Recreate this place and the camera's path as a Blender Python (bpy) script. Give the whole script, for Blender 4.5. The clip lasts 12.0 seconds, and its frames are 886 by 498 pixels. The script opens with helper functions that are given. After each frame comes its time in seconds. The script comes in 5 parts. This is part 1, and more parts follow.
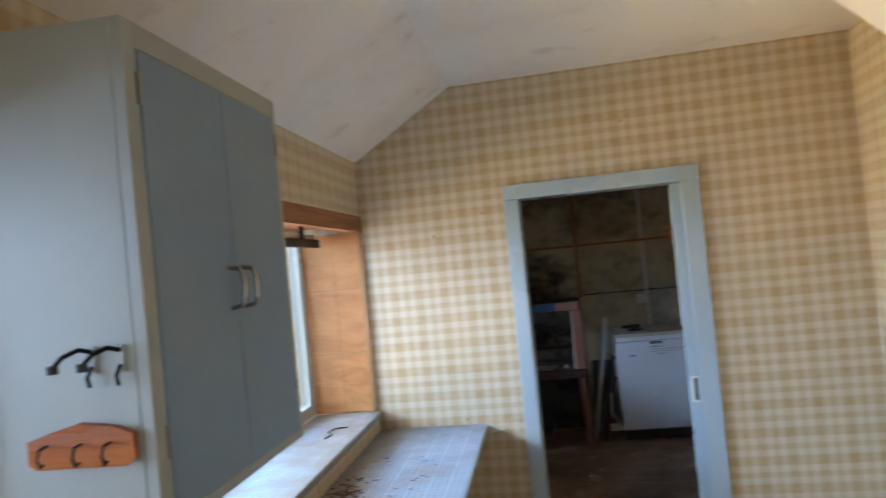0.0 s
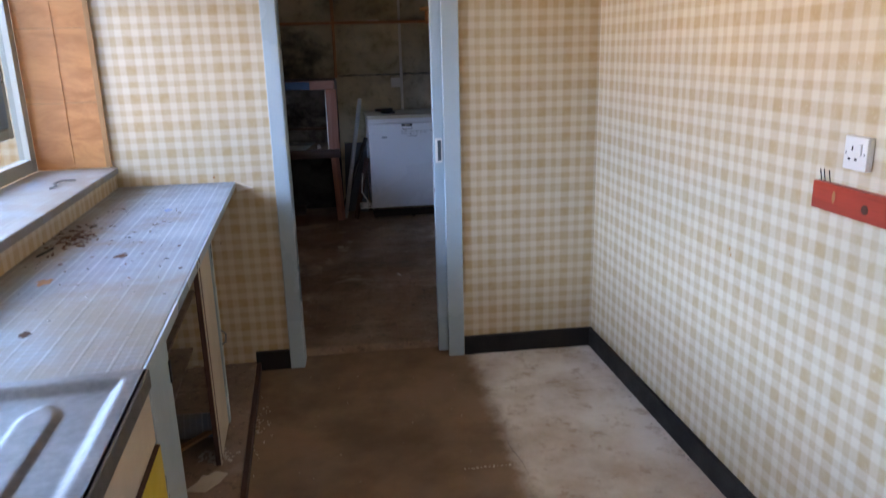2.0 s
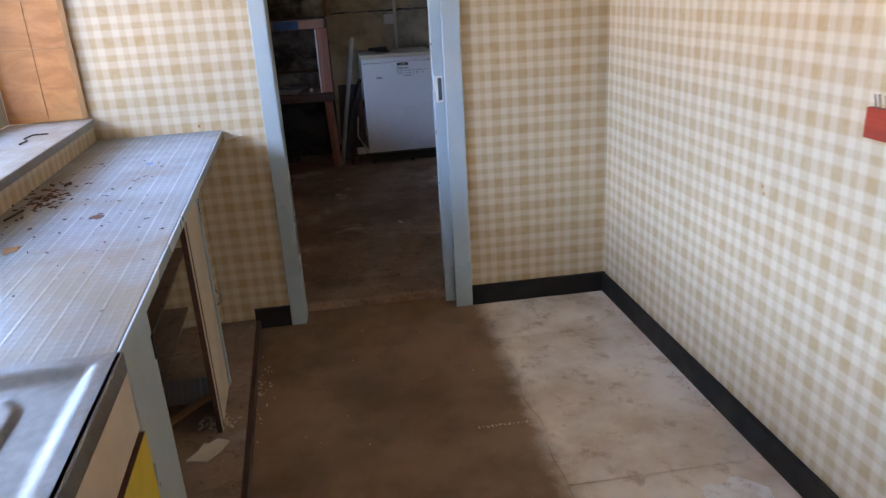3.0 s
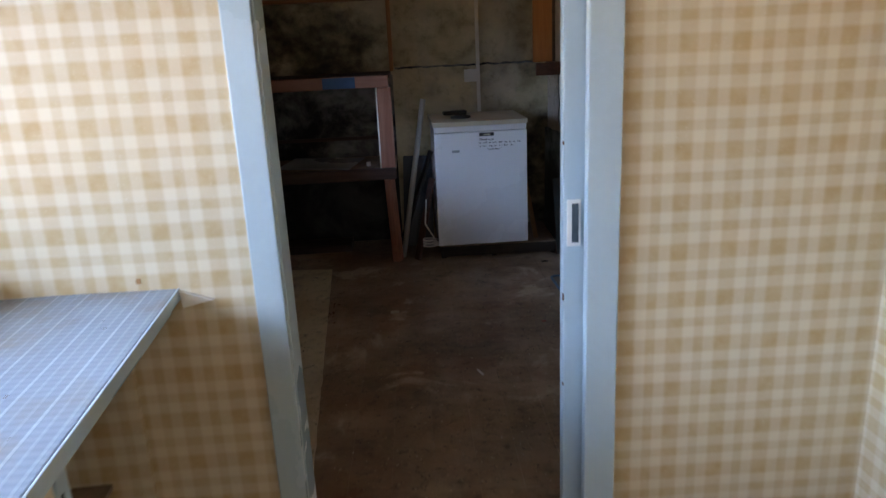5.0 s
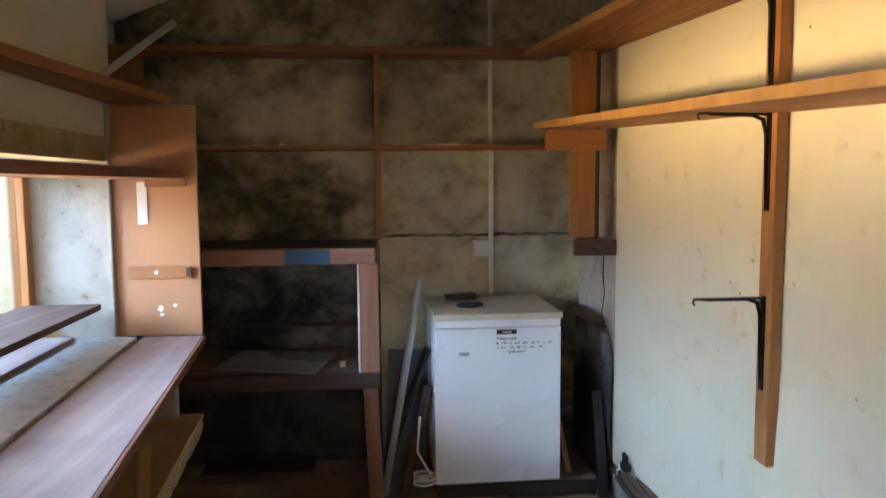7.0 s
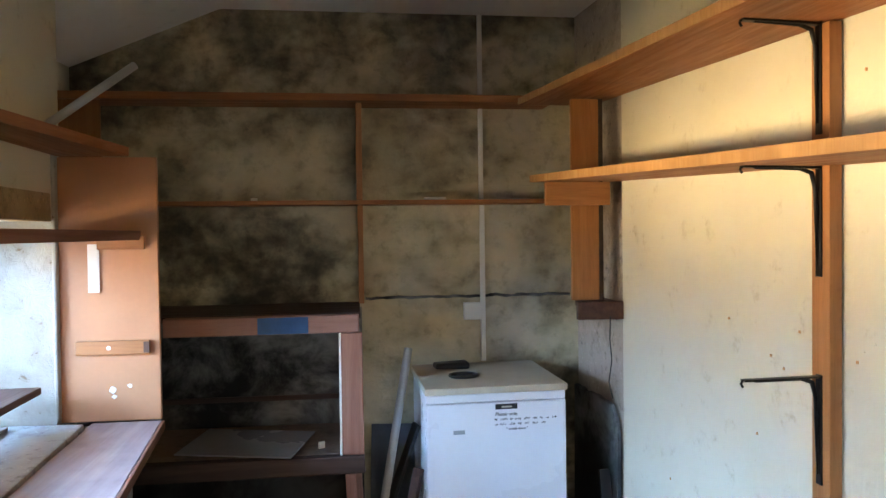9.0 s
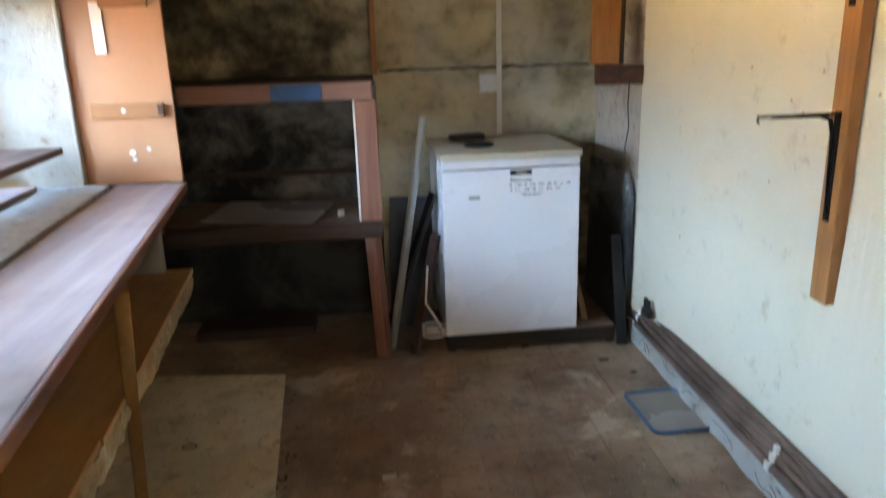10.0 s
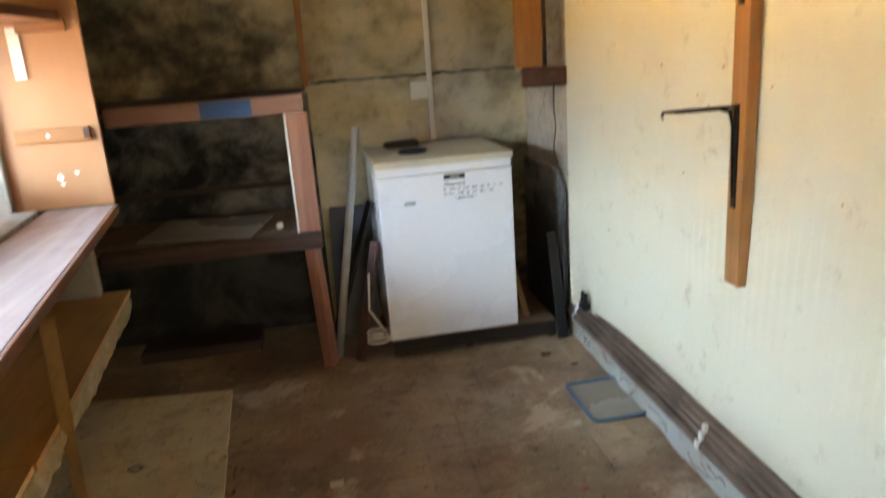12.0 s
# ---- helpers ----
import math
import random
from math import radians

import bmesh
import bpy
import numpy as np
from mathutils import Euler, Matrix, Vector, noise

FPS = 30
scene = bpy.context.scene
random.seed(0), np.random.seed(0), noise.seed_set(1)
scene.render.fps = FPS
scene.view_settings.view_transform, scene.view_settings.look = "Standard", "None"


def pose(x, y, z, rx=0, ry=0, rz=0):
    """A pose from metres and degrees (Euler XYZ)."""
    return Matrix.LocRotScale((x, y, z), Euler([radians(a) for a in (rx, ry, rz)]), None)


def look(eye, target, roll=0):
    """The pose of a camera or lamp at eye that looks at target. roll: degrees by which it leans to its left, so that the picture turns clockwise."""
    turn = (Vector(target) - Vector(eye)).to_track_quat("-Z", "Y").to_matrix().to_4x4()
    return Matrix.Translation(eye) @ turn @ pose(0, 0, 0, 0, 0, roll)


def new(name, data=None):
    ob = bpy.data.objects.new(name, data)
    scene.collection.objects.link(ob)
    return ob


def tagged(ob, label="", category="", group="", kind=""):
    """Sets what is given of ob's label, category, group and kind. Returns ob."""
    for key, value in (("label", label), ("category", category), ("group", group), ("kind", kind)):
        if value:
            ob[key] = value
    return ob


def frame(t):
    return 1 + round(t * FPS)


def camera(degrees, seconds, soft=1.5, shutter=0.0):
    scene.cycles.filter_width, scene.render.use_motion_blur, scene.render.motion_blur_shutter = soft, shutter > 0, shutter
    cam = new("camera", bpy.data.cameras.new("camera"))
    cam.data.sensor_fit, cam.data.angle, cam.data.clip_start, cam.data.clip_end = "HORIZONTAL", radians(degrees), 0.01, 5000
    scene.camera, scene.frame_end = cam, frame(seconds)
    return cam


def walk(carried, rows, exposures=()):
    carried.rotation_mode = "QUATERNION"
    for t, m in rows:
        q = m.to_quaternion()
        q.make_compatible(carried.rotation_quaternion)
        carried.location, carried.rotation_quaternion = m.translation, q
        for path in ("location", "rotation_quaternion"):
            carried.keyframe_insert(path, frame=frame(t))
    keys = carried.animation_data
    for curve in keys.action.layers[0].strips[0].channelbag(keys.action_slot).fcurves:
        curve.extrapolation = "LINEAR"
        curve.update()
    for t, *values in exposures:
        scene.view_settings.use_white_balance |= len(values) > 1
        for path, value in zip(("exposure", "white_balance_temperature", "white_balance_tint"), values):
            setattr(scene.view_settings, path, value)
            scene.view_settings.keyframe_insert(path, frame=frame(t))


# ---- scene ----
cam = camera(63.3, 12.0, soft=1.35, shutter=0.4)
PATH = [
    (0, (0.335, 0.171, 1.749), (-0.051, 2.133, 1.79), -5.5),
    (0.5, (0.291, 0.18, 1.742), (0.326, 2.179, 1.769), -3.4),
    (1, (0.307, 0.168, 1.733), (0.545, 2.153, 1.692), -2.6),
    (1.5, (0.337, 0.176, 1.635), (0.583, 2.137, 1.332), -2.5),
    (2, (0.339, 0.152, 1.542), (0.579, 2.064, 1.006), -1.5),
    (2.5, (0.323, 0.17, 1.519), (0.581, 2.04, 0.86), -2.3),
    (2.7, (0.331, 0.216, 1.514), (0.585, 2.076, 0.825), -2.8),
    (4.3, (0.349, 1.356, 1.501), (0.452, 3.25, 0.868), -4.4),
    (4.5, (0.357, 1.522, 1.501), (0.454, 3.424, 0.887), -4.0),
    (5, (0.386, 1.923, 1.524), (0.447, 3.84, 0.957), -2.7),
    (5.5, (0.376, 2.313, 1.532), (0.466, 4.246, 1.024), -2.8),
    (6, (0.379, 2.671, 1.564), (0.5, 4.622, 1.141), -2.5),
    (6.5, (0.372, 3.019, 1.553), (0.457, 4.995, 1.258), -1.8),
    (7, (0.298, 3.277, 1.603), (0.449, 5.263, 1.423), -0.4),
    (7.5, (0.256, 3.501, 1.646), (0.502, 5.486, 1.601), 0.1),
    (7.7, (0.243, 3.55, 1.656), (0.496, 5.534, 1.66), 0.9),
    (9.3, (0.223, 3.617, 1.634), (0.448, 5.602, 1.55), -1.4),
    (9.5, (0.225, 3.613, 1.596), (0.433, 5.592, 1.392), -1.7),
    (10, (0.236, 3.593, 1.462), (0.406, 5.505, 0.901), -1.7),
    (10.5, (0.279, 3.588, 1.367), (0.436, 5.406, 0.549), -1.6),
    (11, (0.267, 3.572, 1.353), (0.447, 5.348, 0.451), -1.8),
    (11.5, (0.271, 3.546, 1.399), (0.469, 5.356, 0.572), -4.0),
    (12, (0.314, 3.528, 1.472), (0.601, 5.429, 0.919), -4.1),
]
EXPOSURES = [(0,.1,6700,14),(0.5,.0,6200,16),(1,-.05,6000,17),(1.5,.0,6200,20),(2.5,.15,6800,24),(4.5,.25,7000,20),(5.5,.3,7400,18),(6,.6,8000,18),(6.5,1.15,8500,20),(7,1.5,7900,14),(7.5,1.65,7000,12),(9.5,1.9,6900,12),(10,1.85,8000,12),(10.5,2.0,9300,16),(11, 2.2, 10300, 16), (11.5, 2.2, 10900, 16), (12, 2.05, 10200, 13)]
walk(cam, [(t, look(eye, target, roll)) for t, eye, target, roll in PATH], EXPOSURES)

# ---------- world, light ----------
world = bpy.data.worlds.new("world")
scene.world = world
world.use_nodes = True
wn = world.node_tree.nodes
sky = wn.new("ShaderNodeTexSky")
sky.sky_type = "NISHITA"
sky.sun_disc = False
sky.sun_elevation = radians(42)
sky.sun_rotation = radians(100)
wn["Background"].inputs["Strength"].default_value = 0.12
world.node_tree.links.new(sky.outputs["Color"], wn["Background"].inputs["Color"])


def sun_lamp(direction, strength):
    data = bpy.data.lights.new("sun", "SUN")
    data.energy, data.angle, data.color = strength, radians(0.6), (1.0, 0.93, 0.82)
    ob = new("sun", data)
    ob.matrix_world = look((0, 0, 8), Vector((0, 0, 8)) + Vector(direction))


def window_lamp(name, place, target, w, h, power, color, spread=180):
    data = bpy.data.lights.new(name, "AREA")
    data.shape, data.size, data.size_y = "RECTANGLE", w, h
    data.energy, data.color, data.spread = power, color, radians(spread)
    ob = new(name, data)
    ob.matrix_world = look(place, target)


SKY_BLUE = (0.45, 0.66, 1.0)
GROUND_WARM = (1.0, 0.74, 0.36)
SKY_SOFT = (0.30, 0.56, 1.0)
GROUND_SOFT = (1.0, 0.74, 0.40)
sun_lamp((-0.75, 0.15, -0.66), 3.0)
# kitchen window: sky from above, sunlit ground from below
window_lamp("kitchen_sky", (-3.6, 3.0, 2.35), (1.5, 2.4, 0.6), 3.2, 1.3, 165, SKY_BLUE, 95)
window_lamp("kitchen_sky_south", (-2.7, 1.5, 2.75), (0.2, 3.6, 1.2), 1.6, 0.9, 6, SKY_BLUE, 70)
window_lamp("kitchen_ground", (-3.2, 3.0, 0.8), (1.5, 2.4, 1.5), 3.2, 0.8, 52, GROUND_WARM, 100)
# rear opening of the kitchen
window_lamp("kitchen_rear", (0.9, -1.4, 1.7), (1.0, 2.0, 1.3), 1.1, 1.2, 9, (1.0, 0.95, 0.9))
# second window over the sink
window_lamp("sink_window_sky", (-2.5, -0.3, 1.9), (0.4, 1.4, 1.3), 1.6, 1.0, 56, SKY_BLUE)
# store window
window_lamp("store_sky", (-3.6, 6.5, 2.75), (1.4, 5.2, 0.7), 2.4, 1.2, 140, SKY_SOFT)
window_lamp("store_ground", (-5.2, 6.2, 0.35), (1.4, 5.3, 1.5), 3.2, 0.8, 220, GROUND_SOFT)
window_lamp("store_sky_south", (-3.3, 4.2, 2.3), (0.3, 6.9, 0.9), 1.4, 1.0, 20, SKY_SOFT, 90)


# ---------- materials ----------
def lin(c):
    return tuple(((v / 255 + 0.055) / 1.055) ** 2.4 if v > 10 else v / 255 / 12.92 for v in c) + (1,)


class Mat:
    """A node material with short helpers."""

    def __init__(self, name, rough=0.6, metal=0.0):
        self.m = bpy.data.materials.new(name)
        self.m.use_nodes = True
        self.t = self.m.node_tree
        self.b = self.t.nodes["Principled BSDF"]
        self.b.inputs["Roughness"].default_value = rough
        self.b.inputs["Metallic"].default_value = metal
        self.co = self.node("ShaderNodeTexCoord").outputs["Object"]

    def node(self, kind, **props):
        n = self.t.nodes.new(kind)
        for k, v in props.items():
            if k == "operation":
                n.operation = v
            elif k == "blend_type":
                n.blend_type = v
            elif k == "data_type":
                n.data_type = v
            elif k == "feature":
                n.feature = v
        return n

    def put(self, socket, value):
        if isinstance(value, bpy.types.NodeSocket):
            self.t.links.new(value, socket)
        else:
            socket.default_value = value

    def math(self, op, a, b=0.0, c=0.0):
        n = self.node("ShaderNodeMath", operation=op)
        for s, v in zip(n.inputs, (a, b, c)):
            self.put(s, v)
        return n.outputs[0]

    def xyz(self, co=None):
        n = self.node("ShaderNodeSeparateXYZ")
        self.put(n.inputs[0], co or self.co)
        return n.outputs

    def scaled(self, s, co=None):
        n = self.node("ShaderNodeMapping")
        self.put(n.inputs["Vector"], co or self.co)
        n.inputs["Scale"].default_value = s
        return n.outputs[0]

    def noise(self, scale, detail=4, rough=0.55, co=None, distort=0.0):
        n = self.node("ShaderNodeTexNoise")
        self.put(n.inputs["Vector"], co or self.co)
        n.inputs["Scale"].default_value = scale
        n.inputs["Detail"].default_value = detail
        n.inputs["Roughness"].default_value = rough
        n.inputs["Distortion"].default_value = distort
        return n.outputs["Fac"]

    def step(self, value, lo, hi, a=0.0, b=1.0):
        n = self.node("ShaderNodeMapRange")
        n.interpolation_type = "SMOOTHSTEP"
        for s, v in zip(n.inputs, (value, lo, hi, a, b)):
            self.put(s, v)
        return n.outputs[0]

    def mix(self, fac, a, b, kind="MIX"):
        n = self.node("ShaderNodeMix", data_type="RGBA", blend_type=kind)
        self.put(n.inputs[0], fac)
        self.put(n.inputs[6], a)
        self.put(n.inputs[7], b)
        return n.outputs[2]

    def color(self, c):
        self.put(self.b.inputs["Base Color"], c)
        return self

    def rough(self, r):
        self.put(self.b.inputs["Roughness"], r)
        return self

    def bump(self, height, strength=0.3, dist=0.01):
        n = self.node("ShaderNodeBump")
        n.inputs["Strength"].default_value = strength
        n.inputs["Distance"].default_value = dist
        self.put(n.inputs["Height"], height)
        self.put(self.b.inputs["Normal"], n.outputs[0])
        return self


def plain(name, c, rough=0.5, metal=0.0, vary=0.12, scale=9.0, bump=0.1, dark=0.6):
    """Paint or plastic with soft stains and a fine grain."""
    k = Mat(name, rough, metal)
    big, fine = k.noise(scale * 0.35, 5), k.noise(scale * 12, 3)
    col = k.mix(k.step(big, 0.35, 0.75, 0, vary * 3), lin(c), lin([v * dark for v in c]))
    col = k.mix(k.step(fine, 0.3, 0.8, 0, vary), col, lin([min(255, v * 1.15) for v in c]))
    k.color(col).rough(k.step(big, 0.3, 0.7, max(rough - 0.1, 0.05), min(rough + 0.15, 1)))
    k.bump(k.noise(scale * 9, 4), bump, 0.004)
    return k.m


def wood(name, c, dark, axis=1, rough=0.6, stain=0.35, scale=1.0):
    """Timber with grain along one axis, knots and stains."""
    k = Mat(name, rough)
    s = [14 * scale] * 3
    s[axis] = 0.9 * scale
    co = k.scaled(s)
    grain = k.noise(2.2, 6, 0.6, co, 0.8)
    fibre = k.noise(14, 3, 0.6, co)
    stains = k.noise(2.6, 5, 0.6)
    soft = k.noise(1.1, 4, 0.6, k.scaled([v * 0.35 for v in s]), 0.5)
    col = k.mix(k.step(grain, 0.3, 0.72, 0, 0.55), lin(c), lin(dark))
    col = k.mix(k.step(soft, 0.38, 0.66, 0, 0.7), col, lin([(a + 2 * b) / 3 for a, b in zip(c, dark)]))
    col = k.mix(k.step(fibre, 0.45, 0.75, 0, 0.18), col, lin([v * 0.6 for v in dark]))
    col = k.mix(k.step(stains, 0.48, 0.78, 0, stain), col, lin([v * 0.35 for v in dark]))
    k.color(col).rough(k.step(grain, 0.3, 0.7, rough - 0.1, rough + 0.12))
    k.bump(k.math("ADD", grain, k.math("MULTIPLY", fibre, 0.5)), 0.25, 0.003)
    return k.m


def plywood():
    """Faded plywood: blotches drawn out level, a few darker rings and water marks."""
    k = Mat("orange_plywood", 0.5)
    co = k.scaled((2.5, 2.5, 7.0))
    n1, n2 = k.noise(1.6, 6, 0.62, co, 0.7), k.noise(1.1, 5, 0.6, None, 0.4)
    n3 = k.noise(16, 5, 0.65, k.scaled((1.0, 1.0, 2.2)))
    col = k.mix(k.step(n1, 0.36, 0.68), lin((192, 134, 76)), lin((162, 104, 54)))
    col = k.mix(k.step(n2, 0.45, 0.7, 0, 0.55), col, lin((204, 154, 100)))
    col = k.mix(k.step(n3, 0.56, 0.76, 0, 0.4), col, lin((158, 98, 50)))
    k.color(col).rough(k.step(n2, 0.3, 0.7, 0.4, 0.6)).bump(n3, 0.12, 0.003)
    return k.m


def gingham():
    k = Mat("gingham_wallpaper", 0.55)
    x, y, z = k.xyz()
    wob = k.math("MULTIPLY", k.noise(3.0, 2), 0.006)
    u = k.math("ADD", k.math("ADD", x, y), wob)
    v = k.math("ADD", z, wob)
    per = 0.0625

    def band(t, off):
        """A wide stripe and a narrow one by turns."""
        p = k.math("PINGPONG", k.math("ADD", t, off), per)
        return k.math("MAXIMUM", k.step(p, per * 0.24, per * 0.44, 1, 0), k.step(p, per * 0.72, per * 0.88, 0, 0.8))

    fu, fv = band(u, 0.0), band(v, 0.012)
    mid = k.math("ADD", k.math("MULTIPLY", fu, 0.5), k.math("MULTIPLY", fv, 0.5))
    weave = k.noise(90, 3, 0.6)
    fade = k.noise(1.3, 4)
    tone = k.math("MULTIPLY", mid, k.step(k.noise(24, 3), 0.3, 0.7, 0.72, 0.92))
    col = k.mix(tone, lin((208, 197, 175)), lin((174, 145, 97)))
    col = k.mix(k.step(fade, 0.45, 0.75, 0, 0.2), col, lin((188, 172, 136)))
    col = k.mix(k.step(weave, 0.55, 0.8, 0, 0.2), col, lin((226, 216, 200)))
    spots = k.noise(7.5, 6, 0.7)
    col = k.mix(k.step(spots, 0.70, 0.76, 0, 0.55), col, lin((96, 72, 46)))
    k.color(col).rough(k.step(fade, 0.3, 0.7, 0.42, 0.58))
    k.bump(k.math("ADD", weave, k.math("MULTIPLY", k.noise(5, 3), 1.5)), 0.12, 0.004)
    return k.m


def counter_vinyl():
    """Grey-white sheet with pairs of pale ribs lengthwise and fine ribs across."""
    k = Mat("ribbed_vinyl", 0.32)
    x, y, z = k.xyz()
    lines = k.step(k.math("PINGPONG", x, 0.012), 0.0075, 0.0105)
    pair = k.step(k.math("PINGPONG", x, 0.036), 0.008, 0.026)
    cross = k.step(k.math("PINGPONG", y, 0.011), 0.004, 0.0085)
    tone = k.math("ADD", k.math("MULTIPLY", lines, k.math("ADD", 0.2, k.math("MULTIPLY", pair, 0.42))), k.math("MULTIPLY", cross, 0.24))
    col = k.mix(tone, lin((110, 125, 141)), lin((164, 177, 189)))
    dirt = k.noise(2.8, 7, 0.68)
    fine = k.noise(26, 5, 0.7)
    # dust lies thickest along the sill and beside the sink
    near = k.math("MAXIMUM", k.step(x, 0.05, 0.22, 0.16, 0), k.step(y, -1.9, -1.1, 0.2, 0))
    col = k.mix(k.step(k.math("ADD", dirt, near), 0.44, 0.74, 0, 0.85), col, lin((132, 120, 100)))
    col = k.mix(k.step(fine, 0.60, 0.76, 0, 0.5), col, lin((104, 78, 50)))
    k.color(col).rough(k.step(dirt, 0.35, 0.7, 0.3, 0.6))
    k.bump(tone, 0.25, 0.002)
    return k.m


def plaster_white():
    k = Mat("ceiling_paint", 0.8)
    big, mid = k.noise(1.2, 6, 0.6), k.noise(6, 5)
    col = k.mix(k.step(big, 0.42, 0.72, 0, 0.6), lin((236, 234, 232)), lin((212, 206, 200)))
    col = k.mix(k.step(mid, 0.6, 0.75, 0, 0.25), col, lin((150, 130, 112)))
    k.color(col).bump(k.math("ADD", mid, k.noise(40, 3)), 0.15, 0.006)
    return k.m


def mould_wall():
    """Olive-grey rendered wall with soft clouds of black mould, denser where damp."""
    k = Mat("mouldy_render", 0.9)
    x, y, z = k.xyz()
    flat = k.scaled((1.0, 1.0, 1.35))
    soft, mid = k.noise(1.5, 4, 0.5, flat, 0.3), k.noise(4.6, 5, 0.55, flat, 0.25)
    fine, grit = k.noise(15, 6, 0.62), k.noise(48, 4, 0.7)
    col = k.mix(k.step(mid, 0.3, 0.7), lin((210, 198, 166)), lin((176, 164, 134)))
    col = k.mix(k.step(k.noise(2.4, 5, 0.6, k.scaled((1.0, 1.0, 0.5))), 0.45, 0.7, 0, 0.5), col, lin((176, 172, 164)))
    col = k.mix(k.step(soft, 0.42, 0.66, 0, 0.5), col, lin((104, 95, 70)))
    col = k.mix(k.step(fine, 0.5, 0.72, 0, 0.35), col, lin((112, 102, 80)))
    # damp in the old hearth corner, under the ceiling and in the far corner
    damp = k.math("MULTIPLY", k.step(x, 0.0, 0.3, 1, 0), k.step(z, 1.60, 1.82, 1, 0.0))
    top = k.math("MAXIMUM", k.step(z, 2.0, 2.45), k.math("MULTIPLY", k.step(x, -0.6, -0.15, 1.3, 0), k.step(z, 1.9, 2.25)))
    low = k.math("MULTIPLY", k.step(z, 0.75, 1.0, 1, 0), k.step(x, 0.9, 1.2))
    amount = k.math("ADD", k.math("ADD", k.math("MULTIPLY", damp, 0.15), k.math("MULTIPLY", top, 0.10)), k.math("MULTIPLY", low, 0.15))
    grime = k.math("ADD", k.math("ADD", k.math("MULTIPLY", soft, 0.35), k.math("MULTIPLY", mid, 0.45)), k.math("MULTIPLY", fine, 0.2))
    col = k.mix(k.step(k.math("ADD", grime, amount), 0.49, 0.77, 0, 0.92), col, lin((36, 34, 29)))
    col = k.mix(k.step(k.noise(9, 6, 0.7), 0.66, 0.78, 0, 0.4), col, lin((150, 148, 140)))
    k.color(col).bump(k.math("ADD", mid, k.math("ADD", fine, k.math("MULTIPLY", grit, 0.35))), 0.5, 0.012)
    return k.m


def soot_wall():
    k = Mat("sooted_wall", 0.85)
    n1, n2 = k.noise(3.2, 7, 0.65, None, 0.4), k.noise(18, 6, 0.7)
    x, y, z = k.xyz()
    # pale patches thin out below about 0.6 m
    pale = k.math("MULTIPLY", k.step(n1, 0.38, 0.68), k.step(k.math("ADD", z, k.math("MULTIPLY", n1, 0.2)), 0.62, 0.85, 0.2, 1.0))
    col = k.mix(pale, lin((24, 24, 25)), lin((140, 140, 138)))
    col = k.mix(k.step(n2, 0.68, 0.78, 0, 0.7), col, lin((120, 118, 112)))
    k.color(col).bump(n2, 0.4, 0.01)
    return k.m


def cream_wall():
    k = Mat("cream_wall_paint", 0.6)
    n1, n2 = k.noise(1.7, 6, 0.6), k.noise(9, 7, 0.7)
    col = k.mix(k.step(n1, 0.4, 0.75, 0, 0.5), lin((198, 191, 170)), lin((184, 174, 147)))
    col = k.mix(k.step(n2, 0.56, 0.74, 0, 0.5), col, lin((146, 127, 92)))
    col = k.mix(k.step(k.noise(30, 4, 0.7), 0.70, 0.76, 0, 0.6), col, lin((90, 72, 52)))
    k.color(col).bump(k.math("ADD", n2, k.noise(45, 3)), 0.18, 0.005)
    return k.m


def flaky_white():
    k = Mat("flaking_limewash", 0.85)
    n1, n2 = k.noise(4, 7, 0.65), k.noise(16, 6, 0.75, None, 0.5)
    col = k.mix(k.step(n1, 0.4, 0.7, 0, 0.6), lin((168, 168, 162)), lin((132, 129, 116)))
    col = k.mix(k.step(n2, 0.60, 0.66, 0, 0.8), col, lin((112, 92, 70)))
    k.color(col).bump(n2, 0.6, 0.012)
    return k.m


def concrete(name, a, b, spot, worn=None, gloss=0.75, whole=False):
    k = Mat(name, gloss)
    if whole:
        k.co = k.node("ShaderNodeNewGeometry").outputs["Position"]
    n1, n2, n3 = k.noise(1.6, 8, 0.62), k.noise(8, 7, 0.68), k.noise(60, 4, 0.7)
    col = k.mix(k.step(n1, 0.35, 0.68), lin(a), lin(b))
    col = k.mix(k.step(n2, 0.48, 0.72, 0, 0.55), col, lin(spot))
    col = k.mix(k.step(n3, 0.60, 0.73, 0, 0.45), col, lin([min(255, v * 1.45) for v in a]))
    col = k.mix(k.step(k.noise(22, 6, 0.75), 0.53, 0.70, 0, 0.7), col, lin([v * 0.6 for v in spot]))
    if whole:
        col = k.mix(k.step(k.noise(1.1, 5, 0.6, None, 0.6), 0.46, 0.68, 0, 0.42), col, lin([v * 0.75 for v in spot]))
        tone = k.node("ShaderNodeObjectInfo").outputs["Random"]
        col = k.mix(k.step(tone, 0.2, 1.0, 0, 0.22), col, lin([v * 1.1 for v in spot]))
        red = k.math("MULTIPLY", k.step(k.noise(2.3, 5, 0.6), 0.46, 0.66), 0.45)
        col = k.mix(red, col, lin((118, 76, 54)))
    if worn:
        col = k.mix(k.step(k.noise(2.4, 7, 0.66, None, 0.5), 0.56, 0.66, 0, 0.6), col, lin(worn))
    k.color(col).rough(k.step(n1, 0.3, 0.7, gloss - 0.15, gloss + 0.1))
    k.bump(k.math("ADD", n2, k.math("MULTIPLY", n3, 0.5)), 0.45, 0.008)
    return k.m


